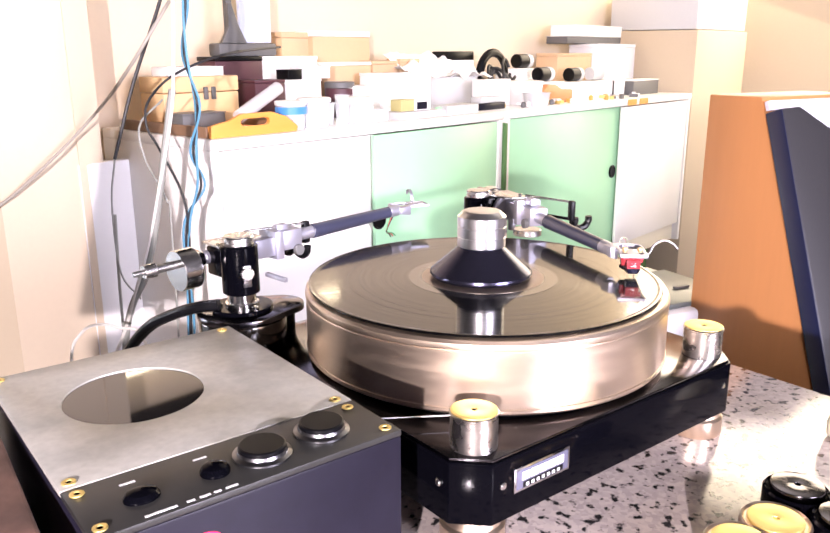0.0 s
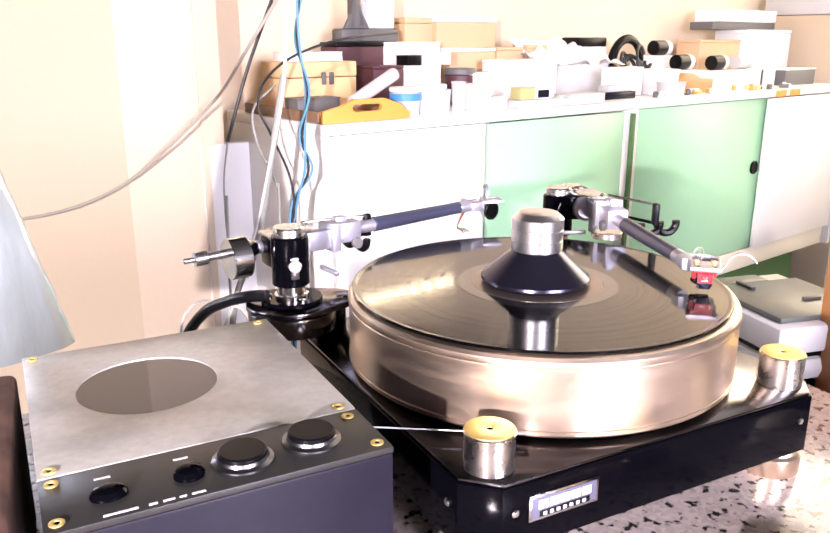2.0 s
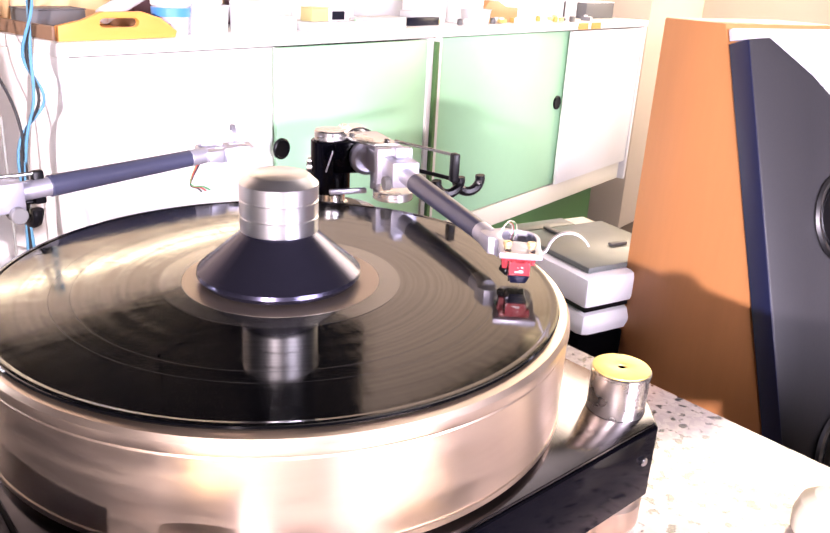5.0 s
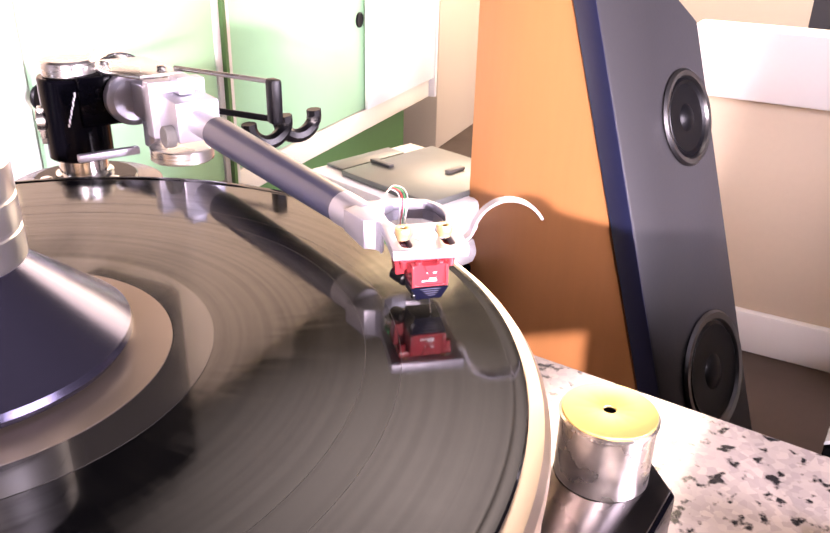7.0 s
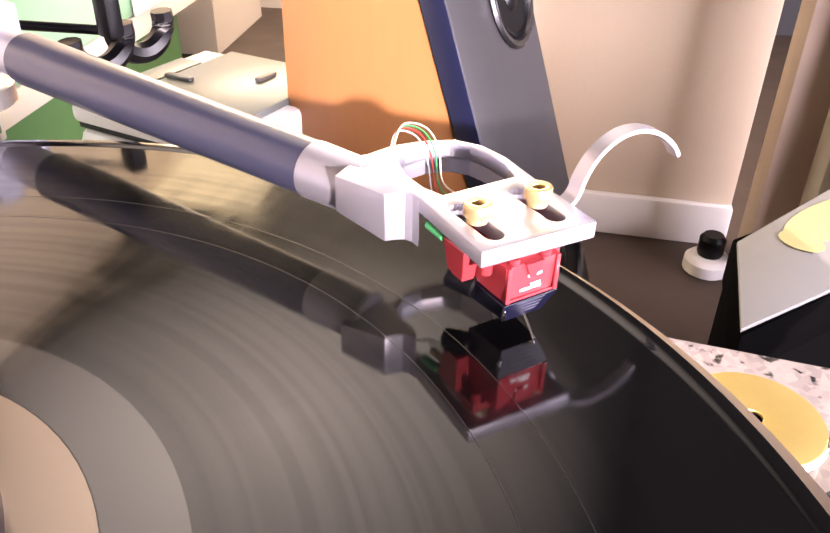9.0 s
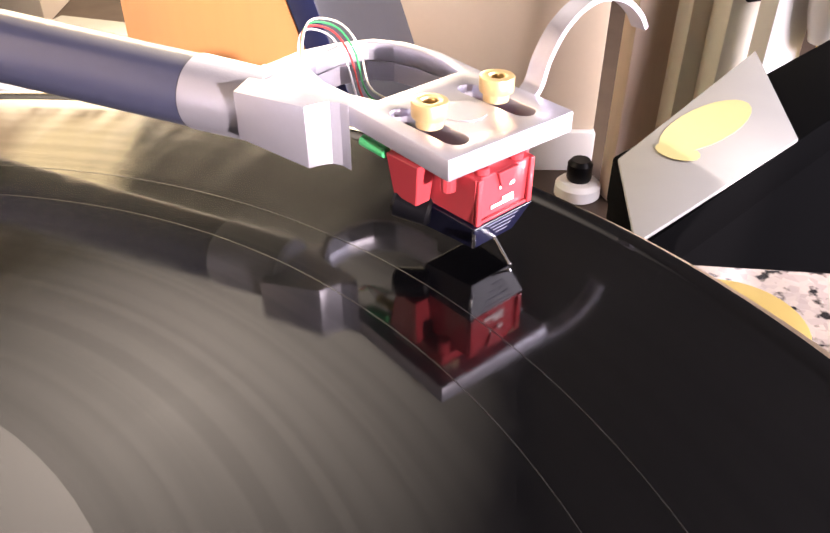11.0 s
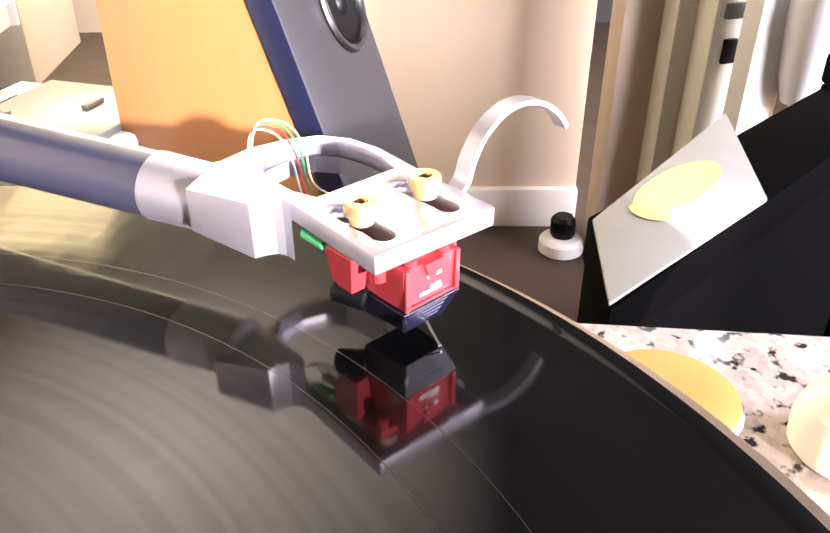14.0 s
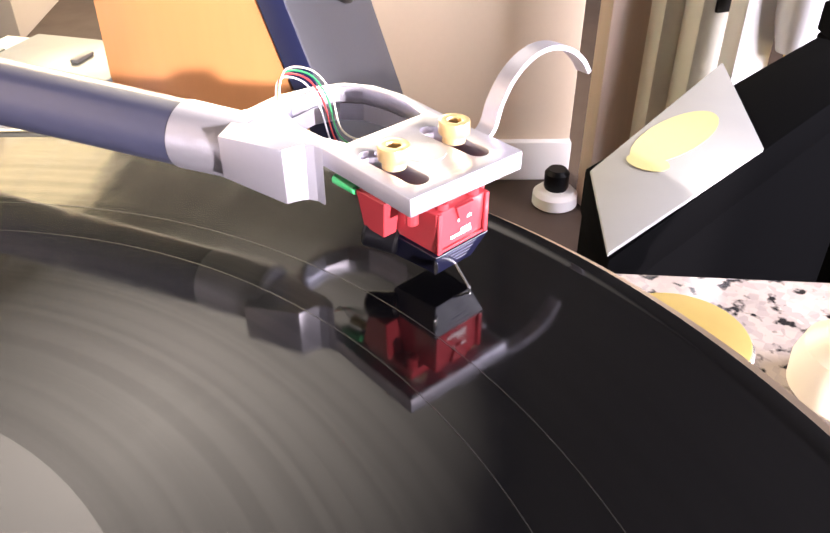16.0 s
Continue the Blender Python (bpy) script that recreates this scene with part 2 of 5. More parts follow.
MAT["badge_lilac"] = material("badge_grey_lilac", (0.10, 0.10, 0.15), 0.4, 0.0, grain=0.1, scale=300)
MAT["bush_chrome"] = material("dull_chrome", (0.72, 0.68, 0.63), 0.27, 1.0, grain=0.5, scale=260, stain=0.4, stain_scale=90, dark=(0.38, 0.34, 0.30))
MAT["lilac_highlight"] = material("pale_lilac_highlight", (0.66, 0.64, 0.74), 0.35, grain=0.08, scale=60)
# white card toned down in colour against the strong fill light on it
MAT["sleeve_card"] = material("dimmed_sleeve_card", (0.30, 0.30, 0.288), 0.6, grain=0.1, scale=60, stain=0.1, stain_scale=12)
MAT["navy_paint"] = material("navy_edge_paint", (0.010, 0.014, 0.05), 0.35, grain=0.3, scale=150)
MAT["dark_chrome"] = material("dark_polished_plate", (0.10, 0.095, 0.10), 0.14, 1.0, grain=0.3, scale=120, stain=0.3, stain_scale=25, dark=(0.2, 0.19, 0.22))
MAT["tan_post"] = material("tan_painted_wood", (0.70, 0.55, 0.43), 0.55, grain=0.3, scale=14, stretch=(6, 6, 0.6))
MAT["pale_box"] = material("pale_cream_paint", (0.80, 0.77, 0.66), 0.5, grain=0.1, scale=40, stain=0.1, stain_scale=6)
MAT["printer_grey"] = material("grey_green_plastic", (0.13, 0.148, 0.138), 0.35, grain=0.15, scale=60, stain=0.2, stain_scale=10)
MAT["track_gap"] = material("pale_vinyl_ring", (0.012, 0.012, 0.012), 0.4, spec=0.3, coat=0.4)
MAT["label"] = material("label_paper", (0.36, 0.30, 0.25), 0.28, 0.9, grain=0.1, scale=200)
MAT["run_out"] = material("smooth_vinyl", (0.018, 0.017, 0.016), 0.12, spec=0.8, coat=0.6, stain=0.2, stain_scale=40)
MAT["clamp_black"] = material("black_anodised_metal", (0.055, 0.053, 0.085), 0.22, 0.9, grain=0.1, scale=80)
MAT["brown_gloss"] = material("brown_black_lacquer", (0.012, 0.008, 0.005), 0.12, grain=0.3, scale=150, stain=0.3, stain_scale=30, spec=0.45, coat=0.4)
MAT["brass_pale"] = material("pale_gold", (0.82, 0.60, 0.30), 0.36, 0.7, grain=0.1, scale=300)
MAT["red_wire"] = material("red_sheath", (0.6, 0.05, 0.05), 0.4)
MAT["black_mirror"] = material("black_glass", (0.012, 0.011, 0.011), 0.04, spec=0.5, coat=0.35)
MAT["cap_steel"] = material("turned_steel", (0.80, 0.79, 0.79), 0.30, 1.0, grain=0.06, scale=40)
MAT["steel_dark"] = material("worn_steel_ring", (0.22, 0.22, 0.23), 0.3, 1.0, grain=0.2, scale=200)
MAT["tube_light"] = material("glowing_tube", (0.9, 0.85, 0.7), 0.4)
glow = MAT["tube_light"].node_tree.nodes["Principled BSDF"]
glow.inputs["Emission Color"].default_value, glow.inputs["Emission Strength"].default_value = (1.0, 0.86, 0.52, 1), 10.0
MAT["panel_light"] = material("faded_glow_panel", (0.06, 0.058, 0.057), 0.85)
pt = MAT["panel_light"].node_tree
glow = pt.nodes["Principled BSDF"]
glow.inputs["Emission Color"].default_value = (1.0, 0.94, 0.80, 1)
# emission painted to fade towards the rim, for a soft reflection in the record
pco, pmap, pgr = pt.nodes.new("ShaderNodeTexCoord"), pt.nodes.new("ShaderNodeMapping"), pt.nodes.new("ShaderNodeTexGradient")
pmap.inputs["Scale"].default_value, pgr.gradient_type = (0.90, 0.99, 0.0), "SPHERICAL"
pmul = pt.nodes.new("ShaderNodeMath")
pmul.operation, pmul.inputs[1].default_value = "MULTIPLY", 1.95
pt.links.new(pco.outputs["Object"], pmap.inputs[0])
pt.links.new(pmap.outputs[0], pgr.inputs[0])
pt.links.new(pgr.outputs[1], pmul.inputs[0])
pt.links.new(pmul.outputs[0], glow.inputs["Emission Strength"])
MAT["warm_panel"] = material("added_warm_glow", (0.6, 0.55, 0.4), 0.4)
glow = MAT["warm_panel"].node_tree.nodes["Principled BSDF"]
glow.inputs["Emission Color"].default_value, glow.inputs["Emission Strength"].default_value = (1.0, 0.84, 0.45, 1), 1.7
MAT["screen_blue"] = material("pale_blue_panel", (0.66, 0.72, 0.88), 0.4, grain=0.05)

# ---- mesh helpers ----


def box(bm, sx, sy, sz, c=(0, 0, 0), bevel=0.0, m=None, segs=2):
    """A box with rounded edges; c is its centre."""
    r = bmesh.ops.create_cube(bm, size=1.0)
    vs = r["verts"]
    bmesh.ops.scale(bm, vec=(sx, sy, sz), verts=vs)
    if bevel:
        es = list({e for v in vs for e in v.link_edges})
        out = bmesh.ops.bevel(bm, geom=es, offset=bevel, segments=segs, profile=0.5, affect="EDGES")
        vs = list({v for f in out["faces"] for v in f.verts} | {v for v in vs if v.is_valid})
    bmesh.ops.translate(bm, vec=c, verts=vs)
    if m:
        bmesh.ops.transform(bm, matrix=m, verts=vs)
    return vs


def lathe(bm, profile, n=48, m=None, cap=True):
    """Turns (radius, height) pairs round z."""
    rings = []
    for r, z in profile:
        rings.append([bm.verts.new((r * math.cos(2 * math.pi * k / n), r * math.sin(2 * math.pi * k / n), z)) for k in range(n)])
    for a, b in zip(rings, rings[1:]):
        for k in range(n):
            f = bm.faces.new((a[k], a[(k + 1) % n], b[(k + 1) % n], b[k]))
            f.smooth = True
    if cap:
        bm.faces.new(rings[0][::-1])
        bm.faces.new(rings[-1])
    vs = [v for ring in rings for v in ring]
    if m:
        bmesh.ops.transform(bm, matrix=m, verts=vs)
    return vs


def rod(bm, a, b, r0, r1=None, n=20):
    """A straight round bar from a to b."""
    a, b = Vector(a), Vector(b)
    m = Matrix.Translation(a) @ (b - a).to_track_quat("Z", "Y").to_matrix().to_4x4()
    h = (b - a).length
    r1 = r0 if r1 is None else r1
    e = min(0.0006, h * 0.1, r0 * 0.2)
    return lathe(bm, [(r0 - e, 0), (r0, e), (r1, h - e), (r1 - e, h)], n, m)


def smooth_line(pts, steps=10):
    pts = [Vector(p) for p in pts]
    ext = [pts[0] * 2 - pts[1], *pts, pts[-1] * 2 - pts[-2]]
    out = []
    for i in range(1, len(ext) - 2):
        p0, p1, p2, p3 = ext[i - 1 : i + 3]
        for k in range(steps):
            t = k / steps
            out.append(0.5 * (2 * p1 + (p2 - p0) * t + (2 * p0 - 5 * p1 + 4 * p2 - p3) * t * t + (3 * p1 - p0 - 3 * p2 + p3) * t**3))
    return [*out, pts[-1]]


def sweep(bm, pts, r, n=10, flat=1.0, steps=10):
    """A round or flattened bar along a smooth line."""
    line = smooth_line(pts, steps)
    rings = []
    up = Vector((0.13, 0.2, 1)).normalized()
    for i, p in enumerate(line):
        d = (line[min(i + 1, len(line) - 1)] - line[max(i - 1, 0)]).normalized()
        s = d.cross(up)
        s = s.normalized() if s.length > 1e-4 else Vector((1, 0, 0))
        u = s.cross(d)
        rings.append([bm.verts.new(p + r * math.cos(2 * math.pi * k / n) * s + r * flat * math.sin(2 * math.pi * k / n) * u) for k in range(n)])
    for a, b in zip(rings, rings[1:]):
        for k in range(n):
            bm.faces.new((a[k], a[(k + 1) % n], b[(k + 1) % n], b[k])).smooth = True
    bm.faces.new(rings[0][::-1])
    bm.faces.new(rings[-1])


def slab(bm, outline, z0, z1, bevel=0.0, holes=(), m=None):
    """A plate: an outline in plan between two heights, with through holes."""
    def ring(pts, z):
        return [bm.verts.new((x, y, z)) for x, y in pts]
    before = set(bm.verts)
    loops = [outline, *holes]
    tops, bots = [ring(l, z1) for l in loops], [ring(l, z0) for l in loops]
    for rings, flip in ((tops, False), (bots, True)):
        es = []
        for rg in rings:
            es += [bm.edges.new((rg[k], rg[(k + 1) % len(rg)])) for k in range(len(rg))]
        bmesh.ops.triangle_fill(bm, use_beauty=True, edges=es, normal=(0, 0, -1 if flip else 1))
    for a, b in zip(tops, bots):
        for k in range(len(a)):
            bm.faces.new((a[k], a[(k + 1) % len(a)], b[(k + 1) % len(b)], b[k]))
    vs = [v for v in bm.verts if v not in before]
    bmesh.ops.recalc_face_normals(bm, faces=list({f for v in vs for f in v.link_faces}))
    if bevel:
        es = [e for e in {e for v in vs for e in v.link_edges} if len(e.link_faces) == 2 and e.calc_face_angle(0) > 0.6]
        bmesh.ops.bevel(bm, geom=es, offset=bevel, segments=2, profile=0.5, affect="EDGES")
        vs = [v for v in bm.verts if v not in before]
    if m:
        bmesh.ops.transform(bm, matrix=m, verts=vs)
    return vs


def prism(bm, top, bottom, z1, z0, m=None):
    """A solid between two outlines of as many corners at two heights, its edges slightly rounded."""
    before = set(bm.verts)
    a, b = [bm.verts.new((x, y, z1)) for x, y in top], [bm.verts.new((x, y, z0)) for x, y in bottom]
    fs = [bm.faces.new(a), bm.faces.new(b[::-1])]
    fs += [bm.faces.new((a[k], b[k], b[(k + 1) % len(b)], a[(k + 1) % len(a)])) for k in range(len(a))]
    es = list({e for f in fs for e in f.edges})
    bmesh.ops.bevel(bm, geom=es, offset=0.02 * abs(z1 - z0), segments=1, profile=0.5, affect="EDGES")
    vs = [v for v in bm.verts if v not in before]
    if m:
        bmesh.ops.transform(bm, matrix=m, verts=vs)
    return vs


def circle(cx, cy, r, n=32, a0=0.0, a1=360.0):
    full = abs(a1 - a0) >= 360
    return [(cx + r * math.cos(radians(a0 + (a1 - a0) * k / (n if full else n - 1))), cy + r * math.sin(radians(a0 + (a1 - a0) * k / (n if full else n - 1)))) for k in range(n)]


def mesh(name, bm, mat, smooth=True):
    bmesh.ops.recalc_face_normals(bm, faces=bm.faces)
    me = bpy.data.meshes.new(name)
    bm.to_mesh(me)
    bm.free()
    me.materials.append(MAT[mat])
    if smooth:
        me.shade_smooth()
        me.set_sharp_from_angle(angle=radians(23))
    return me


def part(name, bm, mat, parent, label=""):
    ob = new(name, mesh(name, bm, mat))
    ob.parent = parent
    return tagged(ob, label)


def thing(name, m, label, category, group=""):
    ob = new(name)
    ob.empty_display_size = 0.05
    ob.matrix_world = m
    return tagged(ob, label, category, group)


def single(name, bm, mat, label, category, m=None, group="", kind=""):
    ob = new(name, mesh(name, bm, mat))
    if m:
        ob.matrix_world = m
    return tagged(ob, label, category, group, kind)


def B():
    return bmesh.new()


def boxpart(name, mat, parent, sx, sy, sz, c, bevel=0.0, label="", m=None):
    bm = B()
    box(bm, sx, sy, sz, c, bevel, m)
    return part(name, bm, mat, parent, label)


def rodpart(name, mat, parent, a, b, r0, r1=None, label="", n=24):
    bm = B()
    rod(bm, a, b, r0, r1, n)
    return part(name, bm, mat, parent, label)


def lathepart(name, mat, parent, profile, m=None, label="", n=48):
    bm = B()
    lathe(bm, profile, n, m)
    return part(name, bm, mat, parent, label)

# ---- room ----
CAB_M = pose(-0.482, 1.007, 0, 0, 0, 48.66)  # x along the cabinet fronts, y into the wall
DECK_M = pose(0, 0, 0, 0, 0, 37.85)  # x along the plinth's front, y away from it


def wall(name, a, b, mat, label, z0=0.0, z1=2.6, thick=0.12):
    """A wall whose room face runs from a to b, its thickness to the right of that way."""
    a, b = Vector((*a, 0)), Vector((*b, 0))
    d = (b - a).normalized()
    n = Vector((d.y, -d.x, 0)) * thick
    bm = B()
    slab(bm, [(a.x, a.y), (b.x, b.y), (b.x + n.x, b.y + n.y), (a.x + n.x, a.y + n.y)], z0, z1)
    return single(name, bm, mat, label, "wall", kind="structure")


def cab_xy(s, d):
    v = CAB_M @ Vector((s, d, 0))
    return (v.x, v.y)


WALL_D = 0.50
corner_l = (-0.943, 1.01)
corner_r = (-0.785, 1.19)
recess_l = cab_xy(-0.075, WALL_D)
back_r = cab_xy(3.35, WALL_D)
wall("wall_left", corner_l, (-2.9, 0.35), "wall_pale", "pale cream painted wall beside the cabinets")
wall("wall_pillar", corner_r, corner_l, "wall", "cream painted wall pillar beside the recess", thick=0.3)
wall("wall_recess", recess_l, corner_r, "wall", "cream painted return of the wall pillar", thick=0.06)
wall("wall_north", back_r, recess_l, "wall", "pinkish cream painted wall behind the cabinets")
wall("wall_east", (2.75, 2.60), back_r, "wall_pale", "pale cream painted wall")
# split off and blackened so the record's right side mirrors darkness
wall("wall_east_end", (4.65, 0.885), (2.75, 2.60), "wall_unlit_end", "end wall blackened so that the record mirrors darkness")
wall("wall_south_east", (3.0, -2.9), (4.65, 0.885), "wall_unlit", "unseen wall, near black to hold back bounced light")
wall("wall_south", (-2.9, -2.9), (3.0, -2.9), "wall_unlit", "unseen wall, near black to hold back bounced light")
wall("wall_west", (-2.9, 0.35), (-2.9, -2.9), "wall_unlit", "unseen wall, near black to hold back bounced light")
bm = B()
box(bm, 9, 9, 0.1, (0.8, 0.6, -0.05))
single("floor", bm, "floor", "dark brown floor with worn patches", "floor", kind="structure")
bm = B()
box(bm, 9, 9, 0.1, (0.8, 0.6, 2.65))
single("ceiling", bm, "ceiling", "unseen ceiling, near black to keep the record's reflections dark", "ceiling", kind="structure")

# low panelled partition behind the loudspeaker
part_m = pose(1.226, 1.314, 0, 0, 0, -46.8)
low_wall = thing("panel_unit", part_m, "beige panelled low unit with white ledge and white skirting", "cabinet")
boxpart("panel", "wall", low_wall, 0.62, 0.05, 0.508, (0.31, 0.03, 0.364), 0.003)
boxpart("ledge", "white_paint", low_wall, 0.66, 0.12, 0.15, (0.31, 0.035, 0.6935), 0.006, "white ledge")
boxpart("skirting", "white_paint", low_wall, 0.63, 0.07, 0.109, (0.31, 0.025, 0.0545), 0.008, "white skirting board")

# ---- sideboards along the wall ----


def sideboard(m, width, split, green_left, knob_x, knob_z, label):
    """A low cabinet with two sliding doors on a cream base rail."""
    ob = thing("sideboard", m, label, "cabinet", "sideboards along the wall")
    h, dep = 0.91, 0.46
    boxpart("top", "white_paint", ob, width, dep, 0.024, (width / 2, dep / 2, h - 0.012), 0.003)
    boxpart("side", "white_paint", ob, 0.02, dep - 0.005, h - 0.024 - 0.25, (0.01, dep / 2 + 0.0025, (h - 0.024 + 0.25) / 2), 0.002)
    boxpart("side", "white_paint", ob, 0.02, dep - 0.005, h - 0.024 - 0.25, (width - 0.01, dep / 2 + 0.0025, (h - 0.024 + 0.25) / 2), 0.002)
    boxpart("back", "white_paint", ob, width - 0.044, 0.01, h - 0.28, (width / 2, dep - 0.006, (h + 0.25) / 2))
    boxpart("base_rail", "cream", ob, width - 0.044, dep - 0.06, 0.075, (width / 2, dep / 2, 0.288), 0.004, "cream base rail")
    boxpart("plinth", "green_dark", ob, width - 0.10, dep - 0.16, 0.25, (width / 2, dep / 2 + 0.05, 0.125), 0.002, "dark green recessed plinth")
    a, b = 0.022, width - 0.022
    spans = [(a, split + 0.01, 0.035), (split - 0.01, b, 0.016)]
    on = 0 if knob_x < split - 0.03 else 1
    for k, (x0, x1, y) in enumerate(spans):
        green = (k == 0) == green_left
        d = boxpart("door", "green" if green else "white_paint", ob, x1 - x0, 0.012, 0.55, ((x0 + x1) / 2, y, 0.606), 0.002, "mint green sliding door" if green else "white sliding door")
        if k == on:
            bmk = B()
            lathe(bmk, [(0.0245, 0.0), (0.0245, 0.004), (0.021, 0.006), (0.019, 0.003), (0.006, 0.002)], 28, pose(knob_x, y - 0.006, knob_z, 90, 0, 0))
            part("finger_pull", bmk, "black", d, "round black finger pull")
    return ob


sideboard(CAB_M, 1.068, 0.510, False, 0.512, 0.657, "white sideboard with one white and one mint green sliding door")
sideboard(CAB_M @ pose(1.088, 0, 0), 1.42, 0.800, True, 0.764, 0.635, "white sideboard with one mint green and one white sliding door")
# dark strip put in for the shade of the gap between the sideboards
bm = B()
box(bm, 0.012, 0.3, 0.60, (1.076, 0.146, 0.575))
single("gap_shade_strip", bm, "green_dark", "thin dark green strip standing in for the shaded gap between two sideboards", "trim", CAB_M, kind="structure")
tall = thing("tall_cabinet", CAB_M @ pose(2.56, 0.02, 0), "tall grey-beige cabinet with bluish upper panel", "cabinet")
boxpart("body", "wall_pale", tall, 0.62, 0.44, 1.18, (0.31, 0.22, 0.59), 0.006)
boxpart("upper_panel", "grey", tall, 0.60, 0.42, 0.16, (0.31, 0.22, 1.262), 0.006, "bluish grey upper panel")
bm = B()
box(bm, 0.17, 0.03, 0.842, (0.02, 0.0, 0.421), 0.004)
single("white_board", bm, "paper", "plain white board standing on the floor beside the sideboard", "board", CAB_M @ pose(-0.06, 0.36, 0))

# ---- dark cupboard and strip light over the first sideboard ----
cup_b = thing("wall_cupboard", CAB_M @ pose(-0.06, 0.20, 1.64), "black wall cupboard hung above a sideboard", "cupboard")
boxpart("body", "black_matt", cup_b, 0.68, 0.28, 0.80, (0.34, 0.155, 0.40), 0.004)
boxpart("end_body", "black_matt", cup_b, 0.42, 0.28, 0.62, (0.8905, 0.155, 0.49), 0.004)
for k in range(2):
    boxpart("door", "black_matt", cup_b, 0.335, 0.016, 0.78, (0.170 + 0.340 * k, 0.006, 0.40), 0.003)
boxpart("door", "black_matt", cup_b, 0.415, 0.016, 0.60, (0.8905, 0.006, 0.49), 0.003)
strip_l = thing("strip_light", CAB_M @ pose(-0.04, 0.44, 1.492), "warm white strip light fixed to a wall", "lamp")
boxpart("housing", "white_paint", strip_l, 0.82, 0.03, 0.03, (0.41, 0.043, 0.0), 0.003)
rodpart("tube", "tube_light", strip_l, (0.01, 0.012, 0.0), (0.81, 0.012, 0.0), 0.011, label="glowing warm white tube")

# unseen panel added for the warm yellow glow mirrored in the record
warm_l = thing("unseen_ceiling_panel", pose(1.40, 3.55, 2.6, 0, 0, 48.66), "added warm yellow ceiling panel, unseen, for the record's glow", "lamp")
boxpart("frame", "ceiling", warm_l, 1.06, 0.66, 0.05, (0, 0, -0.0255), 0.004)
boxpart("diffuser", "warm_panel", warm_l, 1.0, 0.60, 0.01, (0, 0, -0.0555), 0.002, "glowing warm yellow diffuser")
# unseen lamp, sized and placed for the soft sheen on the record
fixture = thing("unseen_ceiling_panel", pose(0.74, 1.62, 2.6, 0, 0, 38), "unseen grey-rimmed ceiling lamp with a glow faded to its rim", "lamp")
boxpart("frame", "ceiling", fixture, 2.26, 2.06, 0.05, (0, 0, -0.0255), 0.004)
boxpart("diffuser", "panel_light", fixture, 2.20, 2.00, 0.01, (0, 0, -0.0555), 0.002, "diffuser with its glow faded towards the rim")

# ---- support and slab ----
bm = B()
box(bm, 0.93, 0.68, 0.034, (-0.167, -0.10, 0.749), 0.004)
single("granite_slab", bm, "granite", "polished speckled grey granite slab on a black stand", "slab", DECK_M)
stand = thing("rack_stand", DECK_M @ pose(-0.167, -0.10, 0), "black rack standing on the floor under a granite slab", "stand")
for sx in (-1, 1):
    for sy in (-1, 1):
        boxpart("leg", "black", stand, 0.06, 0.06, 0.70, (0.38 * sx, 0.26 * sy, 0.35), 0.004)
boxpart("shelf", "black", stand, 0.84, 0.60, 0.03, (0, 0, 0.7165), 0.003)
boxpart("shelf", "black", stand, 0.70, 0.56, 0.03, (0, 0, 0.25), 0.003)

# ---- turntable ----
deck = thing("turntable", DECK_M, "black record player plinth with a thick brass platter and gold bushings", "turntable")
hp, ch = 0.158, 0.020


def chamfered(h, c):
    return [(-h + c, -h), (h - c, -h), (h, -h + c), (h, h - c), (h - c, h), (-h + c, h), (-h, h - c), (-h, -h + c)]


bm = B()
slab(bm, chamfered(hp, ch), 0.790, 0.8345, 0.0012)
part("plinth", bm, "black_gloss", deck, "glossy black chamfered plinth")
bm = B()
slab(bm, chamfered(hp - 0.0015, ch), 0.8345, 0.837, 0.0006)
part("top_plate", bm, "dark_chrome", deck, "polished dark metal top plate")
for i, (bx, by) in enumerate(((-1, -1), (1, -1), (1, 1), (-1, 1))):
    x, y = 0.132 * bx, 0.1332 * by
    bm = B()
    lathe(bm, [(0.0160, 0.8372), (0.0160, 0.8595), (0.0166, 0.8602), (0.0166, 0.8612), (0.0160, 0.8618)], 40, pose(x, y, 0))
    bush = part("bushing", bm, "bush_chrome" if by < 0 else "black_gloss", deck, "chromed bushing with a gold top" if by < 0 else "black bushing under an armboard")
    bm = B()
    slab(bm, circle(x, y, 0.0158, 40), 0.8618, 0.8627, 0.0003, [circle(x, y, 0.0022, 14)])
    part("cap", bm, "brass", bush, "gold disc cap with a centre hole")
    bm = B()
    lathe(bm, [(0.0012, 0.8614), (0.0021, 0.8619)], 14, pose(x, y, 0))
    part("hole", bm, "black_matt", bush)
    bm = B()
    lathe(bm, [(0.022, 0.7662), (0.0225, 0.7675), (0.0225, 0.781), (0.020, 0.783), (0.018, 0.79)], 36, pose(x, y, 0))
    part("foot", bm, "gold_platter", deck, "round brass-coloured levelling foot")
for x in (-0.129, 0.127):
    lathepart("screw", "chrome", deck, [(0.0026, 0), (0.0026, 0.0012), (0.0018, 0.002)], pose(x, -hp - 0.0001, 0.817, 90, 0, 0), n=16)
